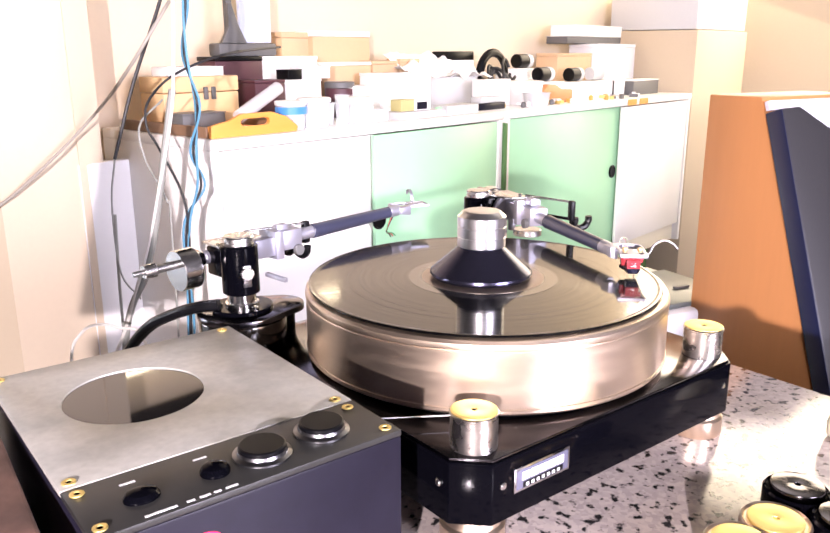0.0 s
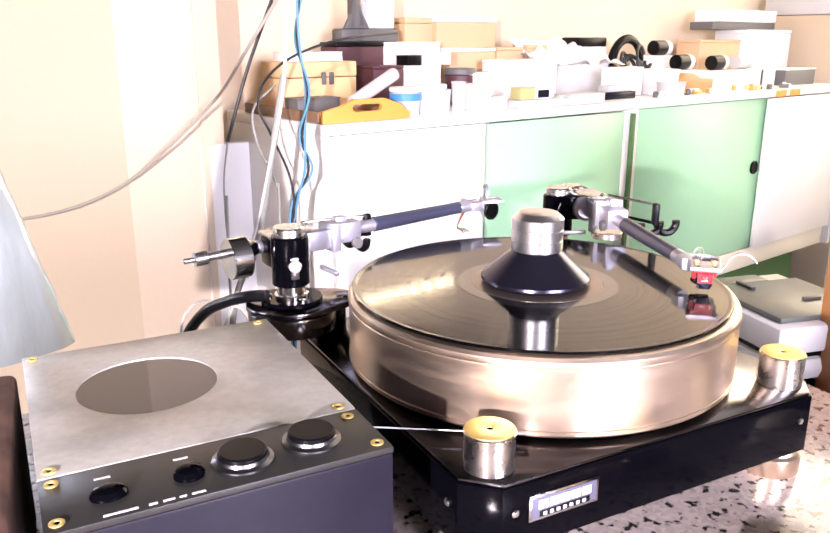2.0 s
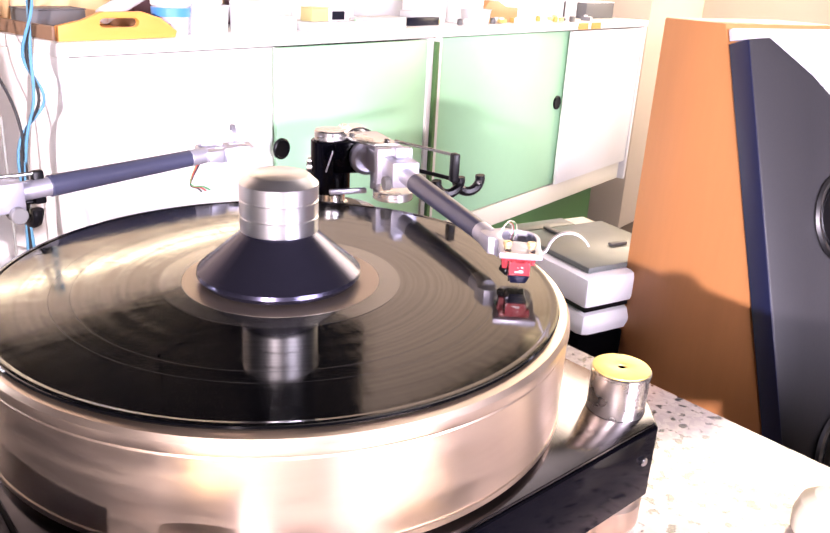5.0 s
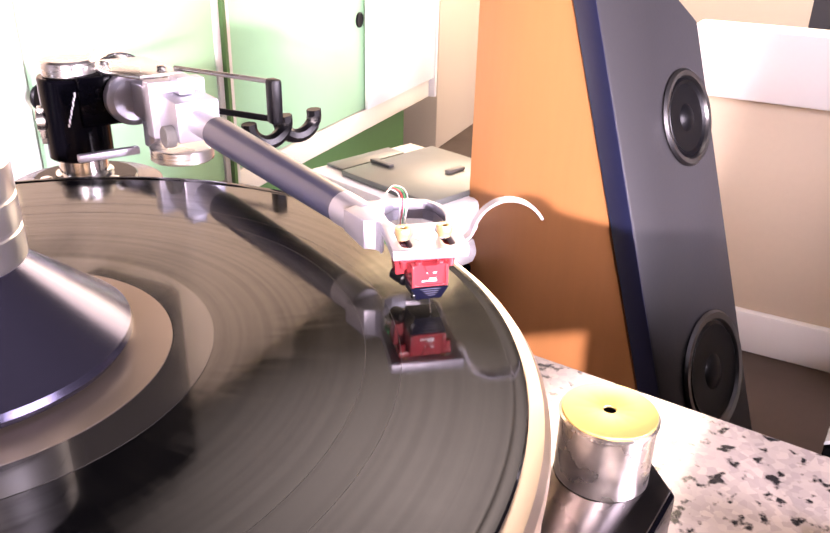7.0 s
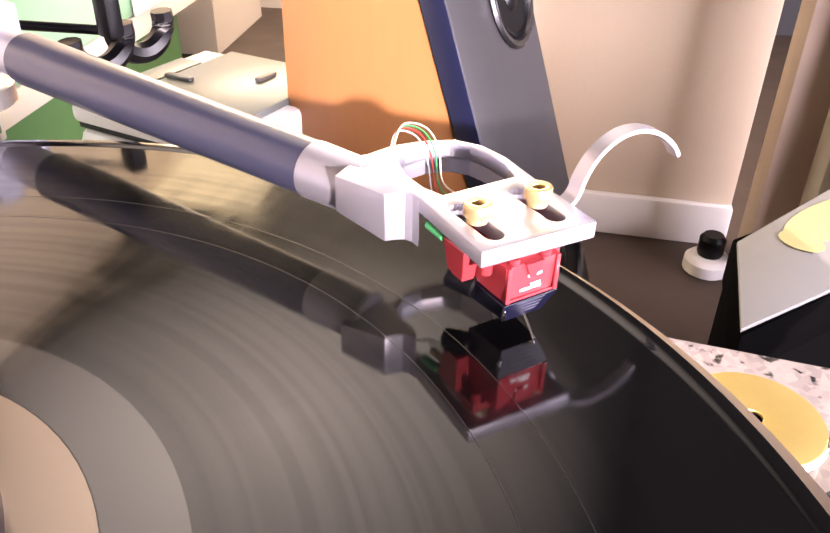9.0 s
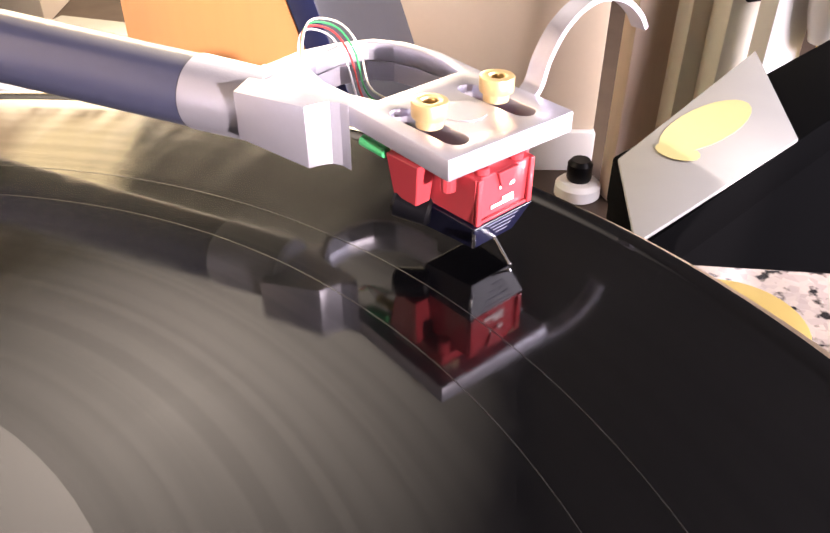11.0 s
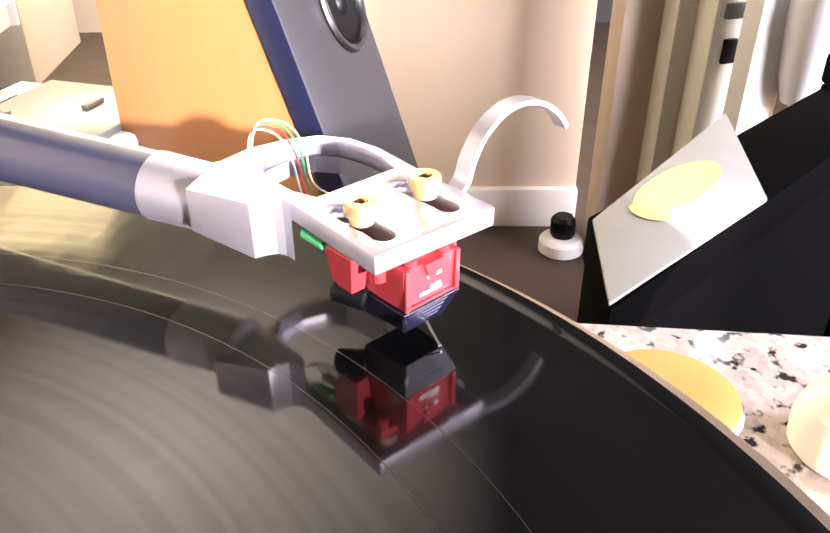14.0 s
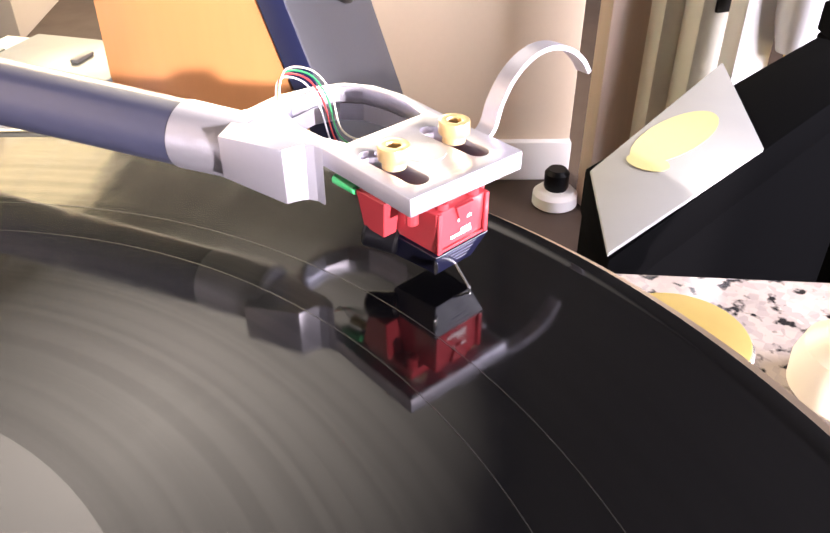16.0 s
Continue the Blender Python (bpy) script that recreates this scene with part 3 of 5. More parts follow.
lathepart("screw", "chrome", deck, [(0.0026, 0), (0.0026, 0.0012), (0.0018, 0.002)], pose(-hp - 0.0001, -0.129, 0.817, 90, 0, -90), n=16)
plate = boxpart("badge", "chrome", deck, 0.0535, 0.0012, 0.0175, (-0.0925, -hp - 0.0008, 0.8165), 0.0003, "silver rectangular badge")
boxpart("badge_panel", "badge_lilac", plate, 0.0495, 0.0006, 0.0140, (-0.0925, -hp - 0.0016, 0.8165), 0.0002, "grey-lilac inner panel")
boxpart("badge_bar", "black", plate, 0.0385, 0.0005, 0.0042, (-0.0925, -hp - 0.0021, 0.8122), 0.0001, "black bar")
for k in range(5):  # letter-sized blocks of the maker's mark
    boxpart("mark", "white_line", plate, 0.0070, 0.0005, 0.0058, (-0.1092 + 0.0083 * k, -hp - 0.0021, 0.8186), 0.0002)
for k in range(7):
    boxpart("mark_small", "white_line", plate, 0.0024, 0.0004, 0.0022, (-0.1080 + 0.0050 * k, -hp - 0.0026, 0.8122))

platter = lathepart("platter", "gold_platter", deck, [(0.140, 0.8395), (0.1490, 0.8400), (0.1535, 0.8418), (0.1550, 0.8435), (0.1550, 0.8462), (0.1543, 0.8466), (0.1543, 0.8885), (0.1538, 0.8893), (0.1547, 0.8900), (0.1550, 0.8912), (0.1545, 0.8945), (0.1528, 0.8968), (0.1495, 0.8974), (0.02, 0.8974)], label="thick polished brass-coloured platter", n=160)
lathepart("bearing_ring", "black_matt", deck, [(0.146, 0.8372), (0.146, 0.8396), (0.05, 0.8398)], label="black ring under the platter", n=96)
bm = B()
sweep(bm, [(-0.2085, -0.0529, 0.846), (-0.150, -0.0903, 0.846), (-0.099, -0.1232, 0.846)], 0.0005, 6)
part("drive_thread", bm, "white_line", deck, "thin white drive thread")

# ---- record and clamp ----
rec = thing("vinyl_record", pose(-0.0015, 0.0010, 0), "glossy black vinyl record with a grey-beige label on the platter", "record")
lathepart("disc", "vinyl", rec, [(0.1475, 0.8977), (0.1499, 0.8981), (0.1505, 0.8990), (0.1500, 0.8998), (0.1480, 0.9000), (0.1468, 0.89972), (0.1462, 0.8996), (0.1458, 0.8996), (0.1440, 0.8996), (0.10, 0.8996), (0.01, 0.8996)], n=192)
bm = B()
slab(bm, circle(0, 0, 0.0530, 96), 0.89945, 0.89995)
part("label", bm, "label", rec, "grey-beige paper label")
bm = B()
slab(bm, circle(0, 0, 0.0645, 96), 0.89940, 0.89975, 0, [circle(0, 0, 0.0532, 96)])
part("run_out", bm, "run_out", rec, "smooth run-out ring")
for r in (0.1070, 0.1169):
    bm = B()
    slab(bm, circle(0, 0, r + 0.00016, 160), 0.8994, 0.89964, 0, [circle(0, 0, r, 160)])
    part("track_gap", bm, "track_gap", rec, "fine pale ring between tracks")
clamp = thing("record_clamp", pose(-0.003, 0.0025, 0), "black conical record weight with a brushed steel cap", "record clamp")
lathepart("cone", "clamp_black", clamp, [(0.038, 0.9002), (0.0425, 0.9010), (0.0443, 0.9035), (0.0438, 0.9055), (0.0200, 0.9262), (0.0190, 0.9275)], label="glossy black cone", n=96)
cap = lathepart("cap", "cap_steel", clamp, [(0.0205, 0.9272), (0.0208, 0.9277), (0.0208, 0.9352), (0.0204, 0.9356), (0.0204, 0.9362), (0.0208, 0.9366), (0.0208, 0.9440), (0.0204, 0.9444), (0.0204, 0.9450), (0.0208, 0.9454), (0.0208, 0.9530), (0.0160, 0.9574), (0.0155, 0.9576)], label="brushed steel cap with two grooves", n=96)

# ---- tonearms ----
HEAD_OUT = [(-11.4, 0.2), (11.8, -0.9), (12.2, -0.4), (12.8, 14.0), (13.6, 22.0), (14.2, 29.0), (13.2, 36.0), (10.0, 41.0), (4.0, 43.6), (-3.0, 44.6), (-10.5, 43.0), (-19.8, 36.8), (-15.3, 25.5), (-13.3, 25.2), (-11.6, 24.6), (-10.6, 23.4), (-10.3, 21.2)]
HEAD_HOLE = [(-6.0, 20.6), (10.4, 20.6), (11.9, 26.0), (12.0, 31.0), (10.8, 36.5), (8.0, 40.0), (3.0, 41.4), (-2.5, 40.4), (-6.0, 37.0), (-7.6, 31.0), (-7.4, 25.0)]


def slot(cx, cy, l, w):
    return [(cx + w * math.cos(radians(a)), cy + l / 2 + w * math.sin(radians(a))) for a in range(0, 181, 30)] + [(cx + w * math.cos(radians(a)), cy - l / 2 + w * math.sin(radians(a))) for a in range(180, 361, 30)]


def headshell(arm, m, z, with_cartridge):
    """The flat headshell with its round window, finger lift and, if it has one, the cartridge. Millimetres in its own frame."""
    mm = m @ Matrix.Diagonal((0.001, 0.001, 0.001, 1))
    zt = z * 1000
    bm = B()
    slab(bm, HEAD_OUT, zt - 3.2, zt, 0.35, [HEAD_HOLE, slot(-6.3, 9.4, 10.5, 1.75), slot(6.9, 9.4, 10.5, 1.75)], mm)
    hs = part("headshell", bm, "alu", arm, "bead-blasted aluminium headshell with a large window")
    bm = B()  # deep cheek that carries the tube
    vs = slab(bm, [(-19.9, 36.9), (-15.4, 25.4), (-13.4, 25.1), (-11.7, 24.5), (-10.7, 23.3), (-10.4, 21.6), (-9.2, 23.4), (-8.4, 26.5), (-8.2, 33.0), (-6.4, 39.0), (-10.6, 43.2)], zt - 10.4, zt + 0.06, 0.15)
    for v in vs:
        if v.co.z < zt - 6:
            v.co.z += 2.9 * min(1.0, max(0.0, (v.co.y - 22.0) / 15.0))
    bmesh.ops.transform(bm, matrix=mm, verts=vs)
    part("cheek", bm, "alu", hs)
    bm = B()
    ring = [(x * 1.0, y) for x, y in HEAD_HOLE[2:9]]
    inner = [(x * 0.86 + 0.3, 21.5 + (y - 21.5) * 0.90) for x, y in HEAD_HOLE[2:9]]
    slab(bm, [(x * 1.06, y + 0.9) for x, y in ring] + ring[::-1], zt - 6.6, zt - 3.25, 0, (), mm)
    part("window_rim", bm, "alu", hs)
    bm = B()
    pts = [(12.0, 9.6, zt - 2.6), (15.2, 9.5, zt - 0.2), (16.6, 9.4, zt + 3.6), (19.0, 9.0, zt + 7.6), (23.0, 8.6, zt + 10.3), (27.5, 8.2, zt + 10.9), (32.0, 7.7, zt + 9.6), (35.5, 7.2, zt + 7.0), (37.4, 6.9, zt + 4.4)]
    line = smooth_line(pts, 6)
    rows = []
    for i, p in enumerate(line):
        d = (line[min(i + 1, len(line) - 1)] - line[max(i - 1, 0)]).normalized()
        side = Vector((0.07, 1, 0)).normalized()
        up = d.cross(side).normalized()
        hw, ht = 1.75 - 0.35 * i / len(line), 0.42
        rows.append([bm.verts.new(mm @ (p + a * hw * side + b * ht * up)) for a, b in ((-1, -1), (1, -1), (1, 1), (-1, 1))])
    for a, b in zip(rows, rows[1:]):
        for q in range(4):
            bm.faces.new((a[q], a[(q + 1) % 4], b[(q + 1) % 4], b[q]))
    bm.faces.new(rows[0][::-1])
    bm.faces.new(rows[-1])
    part("finger_lift", bm, "alu", hs, "curved aluminium finger lift")
    if not with_cartridge:
        return
    for x in (-6.2, 6.8):
        bm = B()
        slab(bm, circle(x, 9.3, 2.55, 24), zt + 1.3, zt + 3.7, 0.3, [[(x + 1.25 * math.cos(radians(60 * k)), 9.3 + 1.25 * math.sin(radians(60 * k))) for k in range(6)]], mm)
        lathe(bm, [(1.9, zt + 0.02), (1.9, zt + 1.28)], 24, mm @ pose(x, 9.3, 0))
        screw = part("mounting_screw", bm, "brass_pale", hs, "pale gold hexagon socket screw")
        lathepart("socket", "black_matt", screw, [(1.2, zt + 1.5), (1.2, zt + 2.3)], mm @ pose(x, 9.3, 0), n=6)
    bm = B()
    slab(bm, circle(0.4, 9.5, 3.4, 32), zt + 0.02, zt + 0.10, 0, (), mm)
    part("round_mark", bm, "alu", hs)
    zb = zt - 3.25
    bm = B()  # red body
    prism(bm, [(-5.4, 0.9), (6.2, 0.9), (6.2, 13.0), (-5.4, 13.0)], [(-5.0, 1.3), (5.8, 1.3), (5.8, 12.6), (-5.0, 12.6)], zb - 2.2, zb - 9.6, mm)
    cart = part("cartridge", bm, "red", arm, "red plastic phono cartridge with a black stylus block")
    bm = B()
    box(bm, 17.4, 11.5, 2.2, (0.4, 9.2, zb - 1.1), 0.4, mm)
    part("flange", bm, "red", cart)
    bm = B()
    prism(bm, [(-9.0, 8.6), (-5.5, 8.6), (-5.5, 15.4), (-9.0, 15.4)], [(-8.2, 9.8), (-5.5, 9.8), (-5.5, 14.6), (-8.2, 14.6)], zb - 2.1, zb - 9.0, mm)
    part("side_lug", bm, "red", cart)
    for x in (-4.8, 5.6):
        bm = B()
        box(bm, 0.9, 0.6, 7.2, (x, 0.8, zb - 5.8), 0.15, mm)
        part("front_rib", bm, "red", cart)
    bm = B()
    prism(bm, [(-1.6, 0.3), (2.4, 0.3), (2.4, 1.0), (-1.6, 1.0)], [(-0.3, 0.7), (1.1, 0.7), (1.1, 1.0), (-0.3, 1.0)], zb - 2.2, zb - 5.2, mm)
    part("front_wedge", bm, "red", cart)
    bm = B()
    box(bm, 10.2, 0.4, 0.5, (0.4, 0.95, zb - 9.2), 0.1, mm)
    part("front_lip", bm, "red", cart)
    for x in (-7.0, -3.0, 3.8, 7.8):
        bm = B()
        rod(bm, mm @ Vector((x, 2.2 if abs(x) < 5 else 4.6, zb - 4.6)), mm @ Vector((x, 2.2 if abs(x) < 5 else 4.6, zb - 1.4)), 0.0011, n=14)
        part("post", bm, "red", cart)
    # a patch of glare on the red front, put on as white bars
    for x, z, w in ((0.2, -7.6, 4.6), (1.2, -6.9, 2.2), (0.8, -4.9, 3.0)):
        bm = B()
        box(bm, w, 0.06, 0.5, (x, 0.82 + 0.05 * (-z - 4.9), zb + z), 0, mm)
        part("print_glare_bar", bm, "white_line", cart)
    bm = B()  # dark stylus block, tapering downwards
    zs = zb - 9.7
    prism(bm, [(-5.6, 0.6), (6.4, 0.6), (6.4, 12.8), (-5.6, 12.8)], [(-3.7, 2.4), (4.5, 2.4), (5.2, 11.4), (-4.6, 11.4)], zs, zs - 4.8, mm)
    block = part("stylus_block", bm, "navy", cart, "dark blue-black stylus holder")
    for k in range(4):
        bm = B()
        box(bm, 6.4 - 1.3 * k, 0.10, 0.16, (0.5 + 0.3 * k, 0.82 + 0.34 * k, zs - 0.6 - 0.9 * k), 0, mm)
        part("pale_stripe", bm, "badge_lilac", block)
    bm = B()
    rod(bm, mm @ Vector((-4.6, 10.2, zs - 1.6)), mm @ Vector((-7.6, 15.2, zs - 0.6)), 0.0024, n=18)
    part("plug", bm, "black", block)
    bm = B()
    rod(bm, mm @ Vector((0.9, 5.0, zs - 2.6)), mm @ Vector((0.5, -1.1, 900.1)), 0.00028, 0.0002, n=10)
    rod(bm, mm @ Vector((0.5, -1.1, 900.3)), mm @ Vector((0.5, -1.1, 899.6)), 0.00034, 0.0001, n=8)
    part("cantilever", bm, "chrome", block, "thin silver cantilever with the stylus tip")
    bm = B()
    slab(bm, [(-5.4, 1.3), (-4.9, 1.0), (-3.2, 2.2), (-3.7, 2.4)], zs - 3.5, zs - 0.3, 0.1, (), mm)
    part("guard", bm, "chrome", block)
    for x, c, mat in ((-8.4, 0, "green_wire"), (-6.4, 1, "brass"), (5.0, 0, "red_wire"), (7.2, 1, "white_line")):
        bm = B()
        rod(bm, mm @ Vector((x, 15.8, zb - 2.6 - c)), mm @ Vector((x - 0.4, 20.8, zb - 2.2 - c)), 0.0009, n=12)
        part("pin_sleeve", bm, mat, cart)
    for k, mat in enumerate(("white_line", "red_wire", "green_wire", "cream")):
        bm = B()
        x = -6.0 + 3.2 * k
        pts = [(x, 20.6, zb - 2.6), (x * 0.5 - 2.0, 24.0, zb - 1.0 + 0.4 * k), (-3.4 + 0.8 * k, 28.5, zb + 0.5 * k), (-1.6 + 0.9 * k, 33.5, zt + 1.2 + 0.5 * k), (-1.4 + 0.7 * k, 38.0, zt + 4.0 + 0.5 * k), (-4.0 + 0.4 * k, 41.0, zt + 4.4 + 0.4 * k), (-6.6 + 0.2 * k, 39.0, zt + 1.0), (-7.0, 36.5, zb - 2.0), (-8.5, 40.0, zb - 4.0)]
        sweep(bm, [mm @ Vector(p) for p in pts], 0.00017, 6, steps=8)
        part("lead_wire", bm, mat, cart)


def tonearm(m, zc, ze, with_cartridge, rest, label):
    """A tonearm. x runs along the arm to the headshell, 0 abreast of its pillar, which stands at y -0.033. zc, ze: the arm's height at the pivot and at its end."""
    arm = thing("tonearm", m, label, "tonearm", "tonearms beside the platter")
    py = -0.033

    def za(x):
        return zc + (ze - zc) * (x / 0.212)

    lathepart("pillar", "black_gloss", arm, [(0.0150, 0.8845), (0.0163, 0.8855), (0.0163, 0.9265), (0.0155, 0.9275)], pose(0, py, 0), "glossy black arm pillar")
    lathepart("pillar_cap", "steel", arm, [(0.0130, 0.9276), (0.0134, 0.9282), (0.0134, 0.9345), (0.0126, 0.9358)], pose(0, py, 0), "brushed steel cap")
    lathepart("collar", "chrome", arm, [(0.0148, 0.8735), (0.0148, 0.8760), (0.0125, 0.8765), (0.0125, 0.8844)], pose(0, py, 0))
    lathepart("flange", "black_gloss", arm, [(0.0262, 0.8692), (0.0270, 0.8698), (0.0270, 0.8725), (0.0262, 0.8732)], pose(0, py, 0), "black round flange")
    for a in (30, 150, 270):
        lathepart("flange_bolt", "chrome", arm, [(0.003, 0.8733), (0.003, 0.8752), (0.002, 0.8758)], pose(0.020 * math.cos(radians(a)), py + 0.020 * math.sin(radians(a)), 0), n=12)
    bm = B()
    slab(bm, [(-0.0035, -0.0185), (0.0035, -0.0185), (0.0035, -0.0155), (-0.0035, -0.0155)], 0.893, 0.912, 0.0008, (), pose(0, py, 0, 0, 0, -14))
    rod(bm, (-0.0034, py - 0.0140, 0.905), (-0.0047, py - 0.0188, 0.905), 0.0058, n=20)
    part("clamp_key", bm, "steel", arm, "silver keyhole-shaped clamp")
    for k in range(8):  # scale marks round the pillar
        a = radians(-28 + 2.5 * k)
        bm = B()
        box(bm, 0.0007, 0.0004, 0.0014 + 0.0012 * (k % 2), (0, 0, 0), 0, pose(0.01645 * math.cos(a), py + 0.01645 * math.sin(a), 0.905 + 0.0022 * k, 0, 0, math.degrees(a) - 90))
        part("scale_mark", bm, "white_line", arm)
    # bridge and bearing yoke
    bm = B()
    box(bm, 0.030, 0.036, 0.026, (0.003, py + 0.016, zc - 0.003), 0.002)
    part("bridge", bm, "black_gloss", arm, "black bearing block beside the pillar")
    bm = B()
    slab(bm, [(-0.012, py + 0.010), (0.018, py + 0.012), (0.040, -0.010), (0.040, 0.012), (-0.010, 0.010)], zc + 0.0102, zc + 0.0124, 0.0005)
    part("bridge_plate", bm, "steel", arm, "thin steel top plate")
    for x, y in ((0.006, py + 0.016), (0.032, 0.004)):
        lathepart("bridge_screw", "chrome", arm, [(0.0026, zc + 0.0126), (0.0026, zc + 0.0146), (0.0018, zc + 0.0152)], pose(x, y, 0), n=14)
    lathepart("bearing", "alu", arm, [(0.0120, 0), (0.0135, 0.001), (0.0135, 0.007), (0.0105, 0.0085)], pose(0.0185, -0.010, zc - 0.002, 0, 90, 0), "round aluminium bearing housing", 36)
    yoke = boxpart("yoke", "alu", arm, 0.009, 0.028, 0.027, (0.058, 0.0, zc), 0.0008, "aluminium bearing yoke")
    boxpart("yoke_arm", "alu", yoke, 0.036, 0.010, 0.018, (0.0355, -0.006, zc - 0.001), 0.0012)
    boxpart("tube_block", "alu", yoke, 0.024, 0.021, 0.019, (0.0745, 0.0, za(0.07)), 0.0012)
    boxpart("stop_block", "alu", yoke, 0.012, 0.008, 0.008, (0.0688, 0.0, zc + 0.013), 0.0008)
    rodpart("yoke_screw", "darkgrey", arm, (0.080, -0.0105, zc - 0.008), (0.080, -0.0155, zc - 0.008), 0.0052)
    rodpart("tube_root", "alu", arm, (0.085, 0, za(0.085)), (0.110, 0, za(0.11)), 0.0062)
    rodpart("tube", "tube", arm, (0.106, 0, za(0.106)), (0.2125, 0, za(0.2125)), 0.0072, 0.0060, "dark grey tapered arm tube", 36)
    rodpart("tube_collar", "alu", arm, (0.2115, 0, za(0.2115)), (0.2265, 0, za(0.2265)), 0.0062, 0.0059, n=36)
    # counterweight
    rodpart("rear_rod", "steel", arm, (0.05, 0, za(0.05)), (-0.070, 0, za(-0.07)), 0.0038)
    rodpart("rear_collar", "alu", arm, (-0.016, 0, za(-0.016)), (0.006, 0, za(0.0)), 0.0062)
    bm = B()
    rod(bm, (-0.043, 0, za(-0.043) - 0.006), (-0.026, 0, za(-0.026) - 0.006), 0.0182, n=48)
    rod(bm, (-0.026, 0, za(-0.026)), (-0.016, 0, za(-0.016)), 0.011, 0.0065, n=32)
    part("counterweight", bm, "chrome", arm, "polished steel counterweight")
    rodpart("rear_knob", "steel", arm, (-0.073, 0, za(-0.073)), (-0.062, 0, za(-0.062)), 0.0062)
    rodpart("rear_tip", "steel", arm, (-0.082, 0, za(-0.08)), (-0.073, 0, za(-0.073)), 0.0024)
    # lift and rest
    rx, ry = rest
    rodpart("lift_rod", "steel", arm, (0.034, 0.010, zc + 0.0135), (rx, ry, zc + 0.0135), 0.0012)
    bm = B()
    box(bm, 0.0075, 0.006, 0.022, (rx + 0.002, ry + 0.001, zc + 0.004), 0.0015)
    part("rest_post", bm, "black", arm, "black arm rest post")
    rodpart("rest_rod", "black", arm, (0.045, 0.010, zc - 0.004), (rx, ry + 0.004, zc - 0.006), 0.0016)
    for ox, oy in ((rx - 0.004, ry), (rx - 0.007, ry + 0.0185)):
        bm = B()
        pts = [(ox - 0.001, oy + 0.010 * math.cos(radians(a)), zc - 0.008 + 0.010 * math.sin(radians(a))) for a in range(175, 400, 25)]
        sweep(bm, pts, 0.0038, 8, 1.0, 4)
        part("rest_hook", bm, "black", arm, "curved black arm rest hook")
    if with_cartridge:
        lathepart("bias_ring", "steel", arm, [(0.0150, zc - 0.0255), (0.0155, zc - 0.025), (0.0155, zc - 0.0195), (0.0148, zc - 0.019)], pose(0.060, 0.0, 0), "steel ring under the yoke", 36)
    rodpart("lift_pillar", "alu", arm, (0.030, -0.004, zc - 0.026), (0.030, -0.004, zc - 0.012), 0.0042)
    boxpart("lift_lever", "alu", arm, 0.004, 0.030, 0.004, (0.040, -0.030, zc - 0.024), 0.0008)
    if not with_cartridge:
        for k, mat in enumerate(("black_cable", "red_wire", "green_wire")):
            bm = B()
            sweep(bm, [(0.224, 0.003 + 0.002 * k, ze - 0.004), (0.217, 0.008, ze - 0.022), (0.228 + 0.003 * k, 0.015 + 0.001 * k, ze - 0.029), (0.235 + 0.004 * k, 0.021, ze - 0.034)], 0.0007, 6)
            part("lead_wire", bm, mat, arm, "loose thin lead wire")
    headshell(arm, pose(0.2675, -0.0046, 0, 0, 0, 67.3) @ pose(0.0005, 0.0013, 0), ze + (0.0052 if with_cartridge else 0.0040), with_cartridge)
    return arm


ARM_A = pose(-0.2368, 0.0297, 0, 0, 0, 45.6)
ARM_B = pose(0.0447, 0.2453, 0, 0, 0, -71.3)
tonearm(ARM_A, 0.913, 0.9205, False, (0.098, 0.0005), "black and silver tonearm with an empty headshell, resting level")
tonearm(ARM_B, 0.919, 0.9155, True, (0.087, 0.0365), "black and silver tonearm with a red cartridge playing a record")


def armboard(bx, by, ax, ay):
    """A black glossy board clamped on a bushing, with a round end under the arm."""
    b, a = Vector((bx, by)), Vector((ax, ay))
    d = (a - b).normalized()
    ang = math.degrees(math.atan2(d.y, d.x))
    out = circle(a.x, a.y, 0.040, 24, ang - 100, ang + 100) + circle(b.x, b.y, 0.024, 12, ang + 100, ang + 260)
    ob = thing("armboard", pose(0, 0, 0), "glossy black armboard clamped on a bushing", "armboard", "armboards")
    bm = B()
    slab(bm, out, 0.8632, 0.8690, 0.0010)
    part("top_plate", bm, "dark_chrome", ob, "dark polished top plate")
    bm = B()
    slab(bm, [(a.x + (x - a.x) * 0.97, a.y + (y - a.y) * 0.97) for x, y in circle(a.x, a.y, 0.040, 40)], 0.8455, 0.8630, 0.001)
    part("body", bm, "brown_gloss", ob, "glossy brown-black body")
    return ob


armboard(-0.1853, 0.0244, -0.2132, 0.0066)
armboard(0.0226, 0.1863, 0.0134, 0.2347)

bm = B()
sweep(bm, [(-0.230, -0.008, 0.8772), (-0.248, -0.006, 0.8745), (-0.272, 0.004, 0.8655), (-0.302, 0.018, 0.848), (-0.330, 0.034, 0.815), (-0.345, 0.050, 0.7735)], 0.0052, 12)
single("arm_cable", bm, "black", "thick black signal cable leaving the arm base", "cable")

# ---- motor unit ----
motor = thing("motor_unit", DECK_M, "black motor box with a worn aluminium lid and round window", "motor unit")
U0, U1, V0, V1, VS = -0.3795, -0.2080, -0.1550, 0.0700, -0.1040
